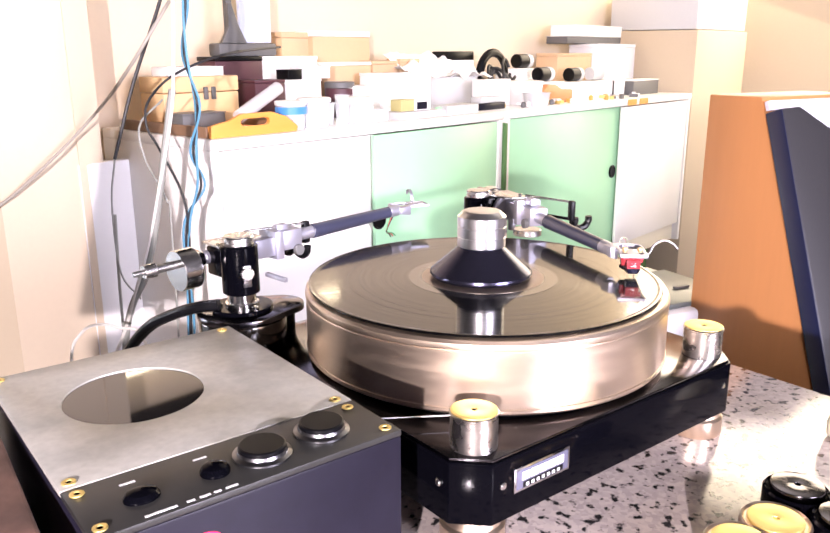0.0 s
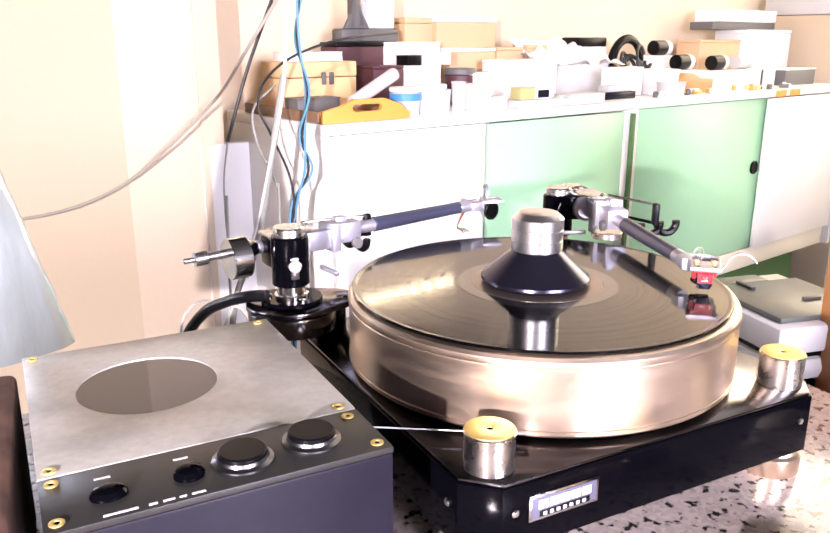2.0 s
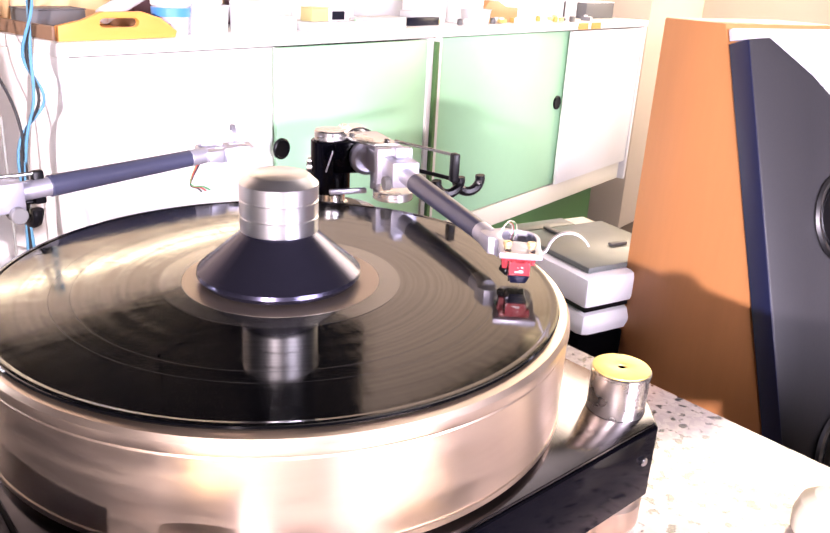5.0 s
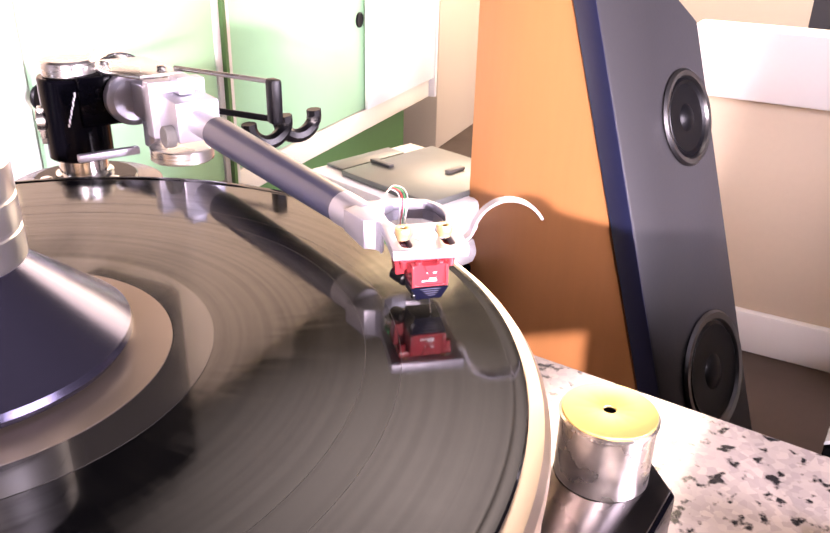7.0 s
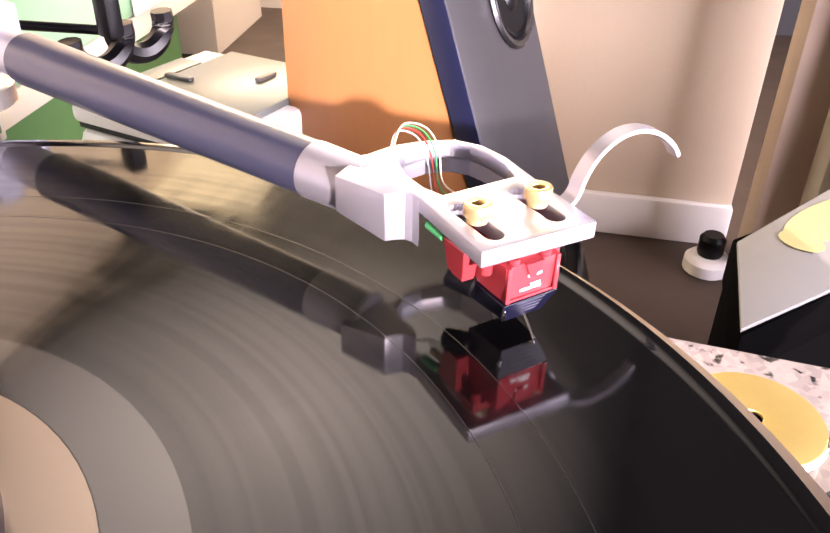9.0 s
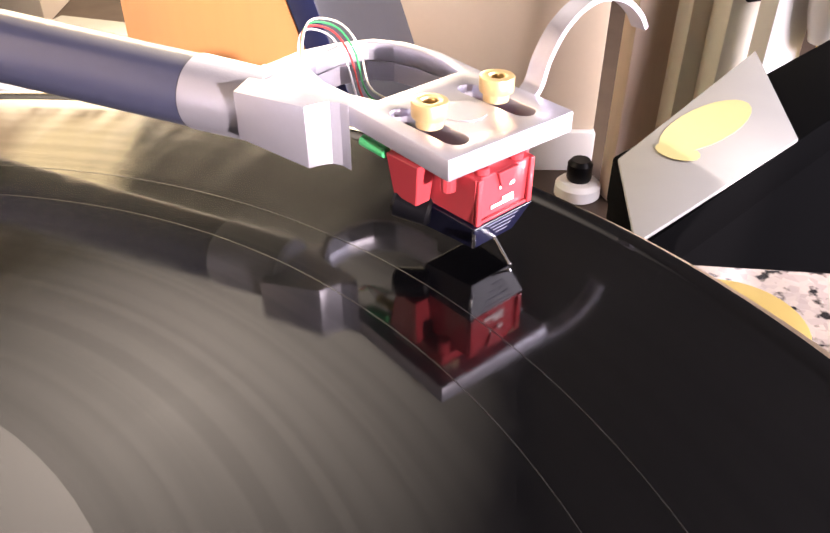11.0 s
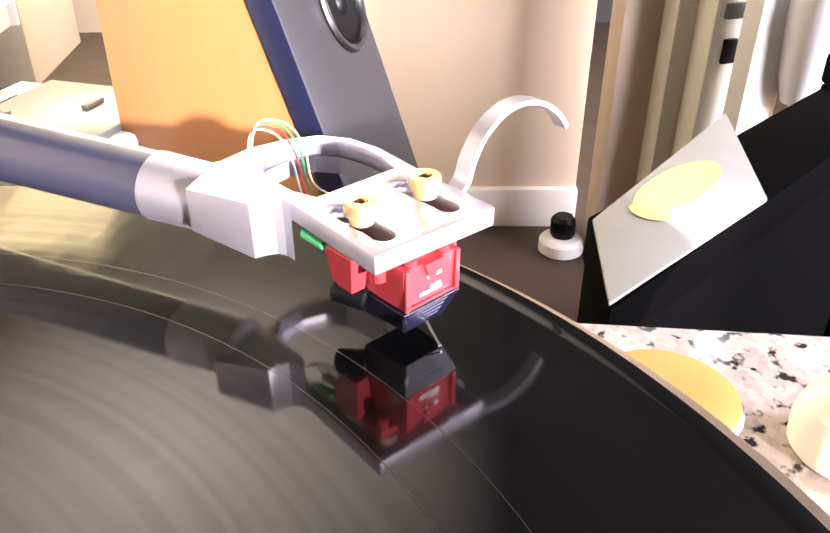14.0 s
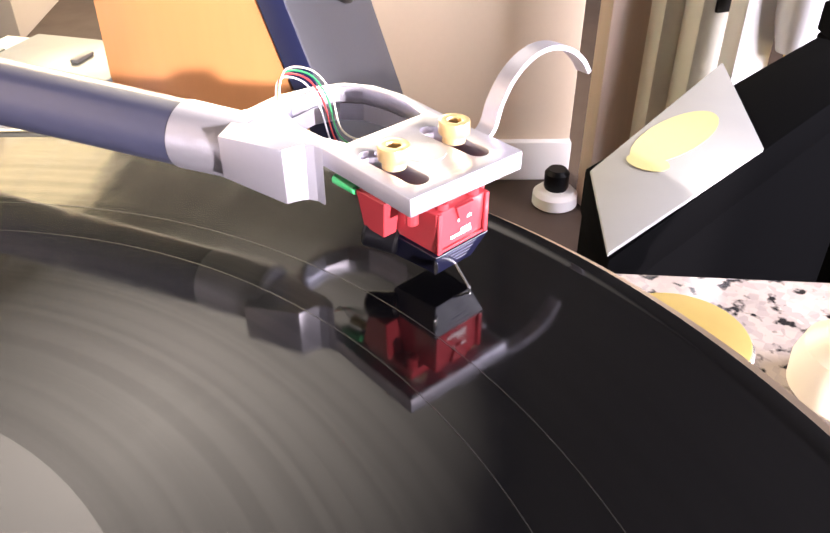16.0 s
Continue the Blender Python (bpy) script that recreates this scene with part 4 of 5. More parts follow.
boxpart("body", "box_side", motor, U1 - U0, V1 - V0, 0.1105, ((U0 + U1) / 2, (V0 + V1) / 2, 0.8215), 0.0015, "scuffed black metal case")
HC = (-0.3105, -0.0115)
bm = B()
slab(bm, [(U0, VS), (U1, VS), (U1, V1), (U0, V1)], 0.8768, 0.8808, 0.0006, [circle(*HC, 0.0425, 64)])
part("lid", bm, "alu_plate", motor, "worn grey aluminium lid")
bm = B()
slab(bm, [(U0, V0), (U1, V0), (U1, VS - 0.0006), (U0, VS - 0.0006)], 0.8768, 0.8806, 0.0006)
strip = part("control_strip", bm, "strip", motor, "dark control strip with small white print")
lathepart("window_glass", "black_mirror", motor, [(0.0423, 0.87685), (0.0423, 0.8798), (0.002, 0.87985)], pose(*HC, 0), "dark glossy glass window", 64)
for (x, y) in ((-0.2165, -0.098), (-0.2165, -0.112), (-0.2145, -0.148), (-0.3735, -0.098), (-0.3735, -0.112), (-0.3735, -0.148), (-0.2165, 0.0635), (-0.3735, 0.0635)):
    bm = B()
    slab(bm, circle(x, y, 0.0036, 20), 0.8807, 0.8816, 0.0003, [circle(x, y, 0.0016, 12)])
    sc = part("screw", bm, "brass", motor, "brass screw")
    lathepart("socket", "black_matt", sc, [(0.0015, 0.8806), (0.0015, 0.8810)], pose(x, y, 0), n=10)
for x, y, r in ((-0.2445, -0.1280, 0.0138), (-0.2835, -0.1315, 0.0138)):
    bm = B()
    lathe(bm, [(r + 0.0022, 0.8807), (r + 0.0022, 0.8818), (r, 0.8830), (r - 0.0006, 0.8846)], 40, pose(x, y, 0))
    kn = part("button", bm, "steel_dark", motor, "black push button in a metal ring")
    lathepart("button_cap", "black", kn, [(r - 0.0008, 0.8835), (r - 0.001, 0.8866), (r - 0.002, 0.8872)], pose(x, y, 0), n=40)
lathepart("small_button", "black_gloss", motor, [(0.0078, 0.8807), (0.0078, 0.8822), (0.0064, 0.8846), (0.0036, 0.8858), (0.001, 0.8861)], pose(-0.3115, -0.1335, 0), n=28)
lathepart("small_button", "black_gloss", motor, [(0.0078, 0.8807), (0.0078, 0.8820), (0.0064, 0.8842), (0.0036, 0.8853), (0.001, 0.8856)], pose(-0.3495, -0.1340, 0) @ Matrix.Diagonal((1.15, 0.9, 1, 1)), n=28)
for x0, x1, y in ((-0.3543, -0.3387, -0.1515), (-0.3340, -0.3300, -0.1515), (-0.3275, -0.3220, -0.1515), (-0.3200, -0.3165, -0.1515), (-0.3140, -0.3075, -0.1515), (-0.3545, -0.3468, -0.1165), (-0.3158, -0.3084, -0.1155)):
    boxpart("print_glare_bar", "white_line", strip, x1 - x0, 0.0016, 0.0002, ((x0 + x1) / 2, y, 0.8808))
bm = B()
pts = [(-0.329 + 0.0125 * math.cos(radians(a)), V0 - 0.0006, 0.8505 + 0.0125 * math.sin(radians(a))) for a in range(0, 361, 20)]
sweep(bm, pts, 0.0007, 8, 1.0, 3)
part("indicator_ring", bm, "red_led", motor, "glowing red indicator ring")
for x, y, turn in ((-0.4145, -0.075, -3.0), (-0.4660, -0.085, 2.0)):
    bm = B()
    box(bm, 0.046, 0.26, 0.112, (0, 0, 0.056), 0.005, segs=3)
    for v in bm.verts:
        v.co += 0.0016 * Vector((noise.noise(v.co * 40), noise.noise(v.co * 40 + Vector((5, 0, 0))), 0))
    single("wooden_block", bm, "cork", "rough stained dark brown wooden block beside a motor box", "block", DECK_M @ pose(x, y, 0.7662, 0, 0, turn), "brown blocks")

# crinkled bag
bm = B()
N, Mh = 40, 26
rows = []
for j in range(Mh + 1):
    h = j / Mh
    wv, dv = 0.24 - 0.17 * h, 0.030 * (1 - 0.7 * h)
    ring = []
    for k in range(N):
        a = 2 * math.pi * k / N
        p = Vector((wv / 2 * math.copysign(abs(math.cos(a)) ** 0.5, math.cos(a)), dv * math.sin(a), 0.36 * h))
        w = noise.noise(Vector((p.x * 30, p.y * 30, p.z * 7))) * 0.008 + noise.noise(p * 60) * 0.003
        ring.append(bm.verts.new(p + Vector((w * 0.6, w, 0))))
    rows.append(ring)
for a, b in zip(rows, rows[1:]):
    for k in range(N):
        bm.faces.new((a[k], a[(k + 1) % N], b[(k + 1) % N], b[k]))
bm.faces.new(rows[0][::-1])
bm.faces.new(rows[-1])
single("foil_bag", bm, "foil", "crinkled silvery plastic bag standing upright", "bag", pose(-0.590, 0.030, 0.766, 0, 0, 48))

# spare discs and cup on the slab
for x, y, dark in ((0.207, -0.167, True), (0.1755, -0.204, False), (0.143, -0.227, False), (0.222, -0.206, True)):
    d = thing("spare_foot", pose(x, y, 0.7662), "round black spare foot with a dark polished disc" if dark else "round brass spare foot with a pale rim", "foot", "spare feet on the slab")
    lathepart("cup", "black_gloss" if dark else "gold_platter", d, [(0.0215, 0), (0.0225, 0.001), (0.0225, 0.024), (0.0212, 0.0255), (0.0195, 0.0240)])
    bm = B()
    slab(bm, circle(0, 0, 0.0178, 40), 0.0235, 0.0262 if not dark else 0.0290, 0.0006, [circle(0, 0, 0.0022, 14)])
    lathe(bm, [(0.0021, 0.0242), (0.0021, 0.0250)], 14)
    part("disc", bm, "dark_chrome" if dark else "brass", d, "dark polished disc with a centre hole" if dark else "gold disc with a centre hole")
cup = thing("cream_cap", pose(0.316, -0.046, 0.7662), "rounded cream plastic cap lying on the granite", "cap")
lathepart("shell", "cream", cup, [(0.019, 0.0), (0.0215, 0.003), (0.022, 0.012), (0.0195, 0.021), (0.013, 0.0265), (0.004, 0.028)])

# ---- loudspeaker ----
SPK = pose(0.521, 0.916, 0, 0, 0, -61.43)  # x along its side towards the front, y into the cabinet
spk = thing("loudspeaker", SPK, "orange veneered floor loudspeaker with a sloping black baffle", "loudspeaker")
WD = 0.28
SL = 0.339
bm = B()
pts = [(0, 0.0), (0.46, 0.0), (0.46 - SL * 1.007, 1.007), (0, 1.007)]
va = [bm.verts.new((x, 0, z)) for x, z in pts]
vb = [bm.verts.new((x, WD, z)) for x, z in pts]
bm.faces.new(va)
bm.faces.new(vb[::-1])
for k in range(4):
    bm.faces.new((va[k], vb[k], vb[(k + 1) % 4], va[(k + 1) % 4]))
bmesh.ops.bevel(bm, geom=list(bm.edges), offset=0.003, segments=2, profile=0.5, affect="EDGES")
part("cabinet_body", bm, "wood", spk, "orange wood veneer cabinet")
tilt = math.degrees(math.atan(SL))
FRONT = pose(0.462, 0, 0, 0, 0, 90) @ pose(0, 0, 0, -tilt, 0, 0)
# in the front's own frame x runs across, z up the slope, -y outwards
k = 1 / math.cos(math.atan(SL))
bm = B()
poly = [(0.0, 0.02), (0.0, 0.978 * k), (0.05, 0.980 * k), (0.15, 0.925 * k), (0.276, 0.835 * k), (0.276, 0.02)]
slab(bm, poly, 0.001, 0.036, 0.003, (), FRONT @ pose(0, 0, 0, 90, 0, 0))
baf = part("baffle", bm, "speaker_black", spk, "thick black baffle board")
# the bluish highlight above the baffle is put on as a pale slab
bm = B()
slab(bm, [(0.001, 0.981 * k), (0.05, 0.983 * k), (0.15, 0.928 * k), (0.278, 0.837 * k), (0.278, 0.998 * k), (0.001, 0.998 * k)], 0.001, 0.010, 0.001, (), FRONT @ pose(0, 0, 0, 90, 0, 0))
part("top_highlight", bm, "lilac_highlight", spk, "pale lilac slab standing in for the highlight above the baffle")
bm = B()
slab(bm, [(-0.0022, 0.021), (-0.0002, 0.021), (-0.0002, 0.977 * k), (-0.0022, 0.977 * k)], 0.002, 0.0355, 0.0005, (), FRONT @ pose(0, 0, 0, 90, 0, 0))
part("edge_strip", bm, "navy_paint", baf, "navy painted edge strip")
for x, z, r in ((0.196, 0.706 * k, 0.070), (0.165, 0.325 * k, 0.095)):
    m = FRONT @ pose(x, -0.036, z, 90, 0, 0)
    bm = B()
    lathe(bm, [(r, 0.0002), (r + 0.004, 0.003), (r, 0.007), (r * 0.90, 0.006), (r * 0.86, 0.001)], 48, m, cap=False)
    dr = part("driver_ring", bm, "steel_dark", baf, "dull grey metal driver ring")
    lathepart("cone", "black", dr, [(r * 0.88, 0.0006), (r * 0.80, 0.004), (r * 0.72, 0.001), (r * 0.3, 0.0012), (r * 0.25, 0.004), (r * 0.05, 0.008)], m, n=40)

# ---- printer on its stand ----
prn = thing("printer", pose(0.468, 1.065, 0.42, 0, 0, 27), "white and grey flatbed printer with a dark seam", "printer")
boxpart("base", "paper", prn, 0.26, 0.36, 0.052, (0, 0, 0.0590), 0.022)
boxpart("seam", "black", prn, 0.245, 0.345, 0.008, (0, 0, 0.089))
bm = B()
slab(bm, [(-0.18, 0.0), (0.18, 0.0), (0.18, 0.030), (0.120, 0.058), (-0.18, 0.058)], -0.13, 0.13, 0.010, (), pose(0, 0, 0.0932, 90, 0, 90))
part("upper", bm, "paper", prn, "white upper shell with a sloping front")
boxpart("lid", "printer_grey", prn, 0.225, 0.215, 0.012, (0, -0.052, 0.1575), 0.004, "grey scanner lid")
boxpart("panel", "printer_grey", prn, 0.15, 0.045, 0.006, (-0.02, 0.093, 0.1545), 0.002, "grey key panel")
boxpart("latch", "darkgrey", prn, 0.04, 0.012, 0.006, (0.03, -0.08, 0.1665), 0.002)
boxpart("latch", "darkgrey", prn, 0.012, 0.05, 0.006, (-0.04, 0.03, 0.1665), 0.002)
bm = B()
box(bm, 0.25, 0.34, 0.452, (0, 0, 0.2260), 0.004)
single("black_stand", bm, "black_matt", "matt black box standing on the floor under a printer", "stand", pose(0.468, 1.065, 0, 0, 0, 27))

# ---- right-hand corner ----
case = thing("black_case", pose(0.503, 0.150, 0, 0, 0, -2.6), "matt black case with a flat lid standing on the floor", "case")
bm = B()
slab(bm, [(0.0, 0.0), (0.62, 0.0), (0.62, 0.095), (0.112, 0.095)], 0.0, 0.60, 0.003)
part("body", bm, "black_matt", case)
bm = B()
slab(bm, [(-0.002, -0.002), (0.622, -0.002), (0.622, 0.097), (0.111, 0.097)], 0.6005, 0.645, 0.003)
part("lid", bm, "black_matt", case)
case = thing("black_case", pose(1.165, 0.115, 0, 0, 0, -53), "tall matt black case with a flat lid standing on the floor", "case")
boxpart("body", "black_matt", case, 0.34, 0.30, 0.57, (0.17, 0.15, 0.285), 0.006)
boxpart("lid", "black_matt", case, 0.344, 0.304, 0.048, (0.17, 0.15, 0.595), 0.006)
sheet = thing("white_sleeve", pose(0.504, 0.151, 0.6455), "white card sleeve with a pale yellow patch on a black case", "sleeve")
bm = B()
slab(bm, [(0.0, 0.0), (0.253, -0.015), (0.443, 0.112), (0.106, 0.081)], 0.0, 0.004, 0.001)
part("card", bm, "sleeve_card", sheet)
bm = B()
slab(bm, [(0.222 + 0.075 * math.cos(radians(a)), 0.058 + 0.026 * math.sin(radians(a))) for a in range(0, 360, 15)], 0.0042, 0.0046)
slab(bm, [(0.152 + 0.016 * math.cos(radians(a)), 0.050 + 0.020 * math.sin(radians(a))) for a in range(0, 360, 20)], 0.0048, 0.0052)
part("yellow_patch", bm, "yellow", sheet, "pale yellow oval patch")
cst = thing("chair_foot", pose(1.525, 0.812, 0), "white round foot with a black wheel hub on the floor", "furniture foot")
lathepart("base", "paper", cst, [(0.050, 0), (0.055, 0.004), (0.054, 0.030), (0.044, 0.040), (0.02, 0.044)])
lathepart("hub", "black", cst, [(0.026, 0.040), (0.030, 0.050), (0.030, 0.085), (0.022, 0.095)])
bm = B()
box(bm, 0.10, 0.05, 1.6, (0, 0, 0.8), 0.004)
single("brown_post", bm, "tan_post", "light brown wooden post standing on the floor", "post", pose(1.60, 0.735, 0, 0, 0, -28))
bm = B()
box(bm, 0.075, 0.05, 1.6, (0, 0, 0.8), 0.004)
single("pale_post", bm, "pale_box", "pale wooden post standing on the floor", "post", pose(1.64, 0.650, 0, 0, 0, -28))
boxy = thing("control_box", pose(1.66, 0.577, 0, 0, 0, -28), "grey-beige box with dark switches", "control box")
boxpart("case", "pale_box", boxy, 0.09, 0.06, 0.80, (0, 0, 0.40), 0.005)
boxpart("switch", "black", boxy, 0.030, 0.01, 0.050, (0.0, -0.034, 0.52), 0.002)
boxpart("switch", "darkgrey", boxy, 0.050, 0.01, 0.030, (0.0, -0.034, 0.60), 0.002)
bm = B()
box(bm, 0.085, 0.05, 1.5, (0, 0, 0.75), 0.004)
single("white_post", bm, "white_paint", "white painted post standing on the floor", "post", pose(1.63, 0.477, 0, 0, 0, -28))
cupw = thing("lamp_stand", pose(1.66, 0.40, 0, 0, 0, 0), "white shade on a brass-necked stand", "lamp")
lathepart("shade", "paper", cupw, [(0.030, 0.445), (0.045, 0.50), (0.055, 0.60), (0.055, 0.66)], label="white shade")
lathepart("neck", "brass", cupw, [(0.035, 0.375), (0.035, 0.395), (0.012, 0.40), (0.012, 0.444)], label="brass neck")
lathepart("stem", "brownwood", cupw, [(0.06, 0.0), (0.05, 0.02), (0.02, 0.03), (0.02, 0.374)], label="brown stem")

# ---- things on the sideboards: s along the fronts, d behind them ----
TOP = 0.9102


def at(s, d, z=TOP, turn=0.0):
    return CAB_M @ pose(s, d, z, 0, 0, turn)


def carton(name, s0, s1, d, h, dep, mat, label, category, z=TOP, turn=0.0, lid=None):
    """A box with a lid seam and, if named, another colour on top."""
    w = s1 - s0
    ob = thing(name, at((s0 + s1) / 2, d, z, turn), label, category)
    boxpart("body", mat, ob, w, dep, h * 0.93, (0, dep / 2, h * 0.465), min(0.003, h * 0.06))
    boxpart("lid", lid or mat, ob, w + 0.002, dep + 0.002, h * 0.066, (0, dep / 2, h * 0.964), min(0.002, h * 0.02))
    return ob


def round_tin(name, s, d, r, h, mat, label, category, z=TOP, lid="darkgrey", lying=False):
    m = at(s, d, z) @ (pose(0, 0, r, 90, 0, 0) if lying else pose(0, 0, 0))
    ob = thing(name, m, label, category)
    lathepart("can", mat, ob, [(r * 0.95, 0), (r, h * 0.04), (r, h * 0.8), (r * 0.97, h * 0.82)])
    lathepart("lid", lid, ob, [(r * 0.99, h * 0.825), (r * 1.02, h * 0.84), (r * 1.02, h * 0.97), (r * 0.95, h)])
    return ob


# plywood tray with its load
tray = thing("plywood_tray", at(0.01, 0.02), "orange plywood tray with a handle slot, holding tools", "tray")
bm = B()
out = [(0.0, 0.0), (0.235, 0.0), (0.240, 0.012), (0.205, 0.036), (0.165, 0.048), (0.085, 0.048), (0.045, 0.034), (0.0, 0.026)]
hole = [(0.088 + 0.010 * math.cos(radians(a)), 0.029 + 0.008 * math.sin(radians(a))) for a in range(90, 271, 30)] + [(0.148 + 0.010 * math.cos(radians(a)), 0.029 + 0.008 * math.sin(radians(a))) for a in range(-90, 91, 30)]
slab(bm, out, -0.006, 0.006, 0.001, [hole], pose(0, 0, 0.001, 90, 0, 0))
part("end_panel", bm, "ply", tray, "orange end panel with a handle slot")
boxpart("side_panel", "brownwood", tray, 0.010, 0.34, 0.024, (0.001, 0.178, 0.013), 0.002)
boxpart("side_panel", "brownwood", tray, 0.010, 0.34, 0.024, (0.232, 0.178, 0.013), 0.002)
boxpart("bottom", "ply", tray, 0.22, 0.34, 0.006, (0.1165, 0.178, 0.004), 0.001)
wb = thing("wooden_box", at(0.145, 0.235, TOP + 0.008), "pale pine box with a small metal latch", "box")
boxpart("body", "pine", wb, 0.21, 0.10, 0.078, (0, 0.05, 0.039), 0.003)
boxpart("lid", "pine", wb, 0.212, 0.102, 0.036, (0, 0.05, 0.0975), 0.003)
for x in (0.008, 0.030):
    boxpart("latch", "darkgrey", wb, 0.012, 0.006, 0.030, (x, -0.003, 0.076), 0.002, "dark metal latch")
carton("slim_box", 0.065, 0.22, 0.25, 0.022, 0.07, "paper", "slim white box on a pine box", "box", TOP + 0.124)
carton("dark_tool_case", 0.012, 0.125, 0.12, 0.040, 0.06, "darkgrey", "dark grey tool case lying in a tray", "case", TOP + 0.008)
tb = thing("clear_tube", at(0.145, 0.10, TOP + 0.034) @ pose(0, 0, 0, 0, 66, 8), "clear plastic tube lying slanted on a tray", "tube")
lathepart("wall", "frosted", tb, [(0.015, 0), (0.0158, 0.002), (0.0158, 0.150), (0.015, 0.152)], n=28)
carton("black_box", 0.268, 0.42, 0.35, 0.168, 0.08, "purple", "tall black and white box", "box", lid="black")
carton("white_box", 0.422, 0.62, 0.35, 0.168, 0.08, "paper", "white printed cardboard box", "box")
rt = thing("monitor", at(0.39, 0.37, TOP + 0.168), "dark monitor base with a pale blue screen back", "monitor")
boxpart("base", "darkgrey", rt, 0.19, 0.05, 0.034, (0, 0.02, 0.017), 0.006)
boxpart("stem", "darkgrey", rt, 0.020, 0.016, 0.24, (-0.045, 0.02, 0.150), 0.004, m=pose(0, 0, 0))
bm = B()
slab(bm, [(-0.085, 0.0), (-0.005, 0.0), (-0.030, 0.045), (-0.050, 0.10), (-0.060, 0.10), (-0.062, 0.04)], -0.006, 0.006, 0.002, (), pose(0, 0.0, 0.034, 90, 0, 0))
part("foot", bm, "darkgrey", rt)
boxpart("screen", "screen_blue", rt, 0.105, 0.014, 0.25, (0.040, 0.02, 0.160), 0.004, "pale bluish white panel")
carton("cardboard_box", 0.545, 0.70, 0.415, 0.235, 0.06, "carton", "brown cardboard box among other boxes", "box")
carton("cardboard_box", 0.645, 0.885, 0.395, 0.24, 0.075, "carton", "large brown and pale cardboard box", "box", lid="paper")
carton("cardboard_box", 0.646, 0.827, 0.335, 0.150, 0.055, "carton", "brown cardboard box with a white front", "box", lid="paper")
carton("small_carton", 0.835, 0.95, 0.335, 0.152, 0.06, "carton", "small pale cardboard box", "box")
carton("small_carton", 0.962, 1.056, 0.335, 0.158, 0.06, "carton", "small pale cardboard box", "box")
carton("plum_box", 0.303, 0.40, 0.235, 0.110, 0.08, "purple", "dark plum coloured box with lid", "box")
carton("lilac_box", 0.402, 0.528, 0.235, 0.108, 0.08, "paper", "pale lilac cardboard box", "box")
carton("white_box", 0.48, 0.576, 0.25, 0.034, 0.06, "paper", "small white box on a lilac box", "box", TOP + 0.108)
carton("dark_box", 0.425, 0.472, 0.25, 0.026, 0.05, "black", "small black box on a lilac box", "box", TOP + 0.108)


def tub(s, d, r, h, label, mat="frosted", lid=None, z=TOP):
    ob = thing("plastic_tub", at(s, d, z), label, "tub", "plastic tubs")
    bm = B()
    lathe(bm, [(r * 0.86, 0), (r * 0.88, 0.001), (r, h * 0.94), (r * 1.05, h * 0.95), (r * 1.05, h), (r * 0.97, h), (r * 0.85, 0.003)], 32, cap=False)
    part("wall", bm, mat, ob)
    lathepart("bottom", mat, ob, [(r * 0.85, 0.0005), (r * 0.85, 0.003)], n=32)
    if lid:
        lathepart("lid", lid, ob, [(r * 1.07, h * 0.92), (r * 1.07, h + 0.003), (r * 1.0, h + 0.005)], n=32)
    return ob


blue_tub = tub(0.277, 0.07, 0.036, 0.062, "clear tub with a blue band and white lid", "frosted", "paper")
lathepart("band", "blue", blue_tub, [(0.0368, 0.036), (0.0376, 0.037), (0.0380, 0.052), (0.0372, 0.053)], n=32)
tub(0.355, 0.075, 0.040, 0.066, "frosted plastic tub with a white lid", "frosted", "paper")
tub(0.412, 0.11, 0.034, 0.055, "small frosted plastic tub")
tub(0.447, 0.07, 0.019, 0.074, "clear empty drinking glass", "clear")
carton("clear_case", 0.475, 0.54, 0.05, 0.046, 0.05, "frosted", "clear plastic case with lid", "case")
carton("clear_case", 0.545, 0.60, 0.05, 0.032, 0.05, "frosted", "low clear plastic case", "case")
round_tin("tape_roll", 0.61, 0.25, 0.042, 0.098, "purple", "dark brown round tin with a black lid", "tin")
tub(0.585, 0.16, 0.048, 0.055, "white round tub with a lid", "paper", "paper")
carton("white_box", 0.74, 0.955, 0.20, 0.118, 0.10, "paper", "large white cardboard box", "box")
carton("white_box", 0.61, 0.735, 0.21, 0.085, 0.08, "paper", "plain white cardboard box", "box")
carton("flat_device", 0.628, 0.827, 0.035, 0.020, 0.07, "grey", "flat blue-grey electronic device", "device")
carton("yellow_box", 0.654, 0.709, 0.055, 0.032, 0.04, "yellow", "small yellow box on a flat device", "box", TOP + 0.020)
nb = carton("ink_box", 0.711, 0.779, 0.055, 0.030, 0.035, "paper", "small white box with a navy face", "box", TOP + 0.020)
boxpart("face", "navy", nb, 0.042, 0.002, 0.020, (-0.004, -0.001, 0.013))
carton("grey_case", 0.825, 0.975, 0.03, 0.028, 0.06, "grey", "low grey plastic case", "case")
bm = B()
box(bm, 0.022, 0.012, 0.026, (0, 0, 0.013), 0.004)
single("green_tag", bm, "green", "small green plastic tag beside a grey case", "tag", at(0.808, 0.05))
# open plastic bin with crumpled white sheet
bn = thing("plastic_bin", at(1.12, 0.24), "frosted plastic bin under a crumpled white sheet", "bin")
bm = B()
slab(bm, [(-0.14, 0), (0.13, 0), (0.13, 0.12), (-0.14, 0.12)], 0.0, 0.10, 0.004)
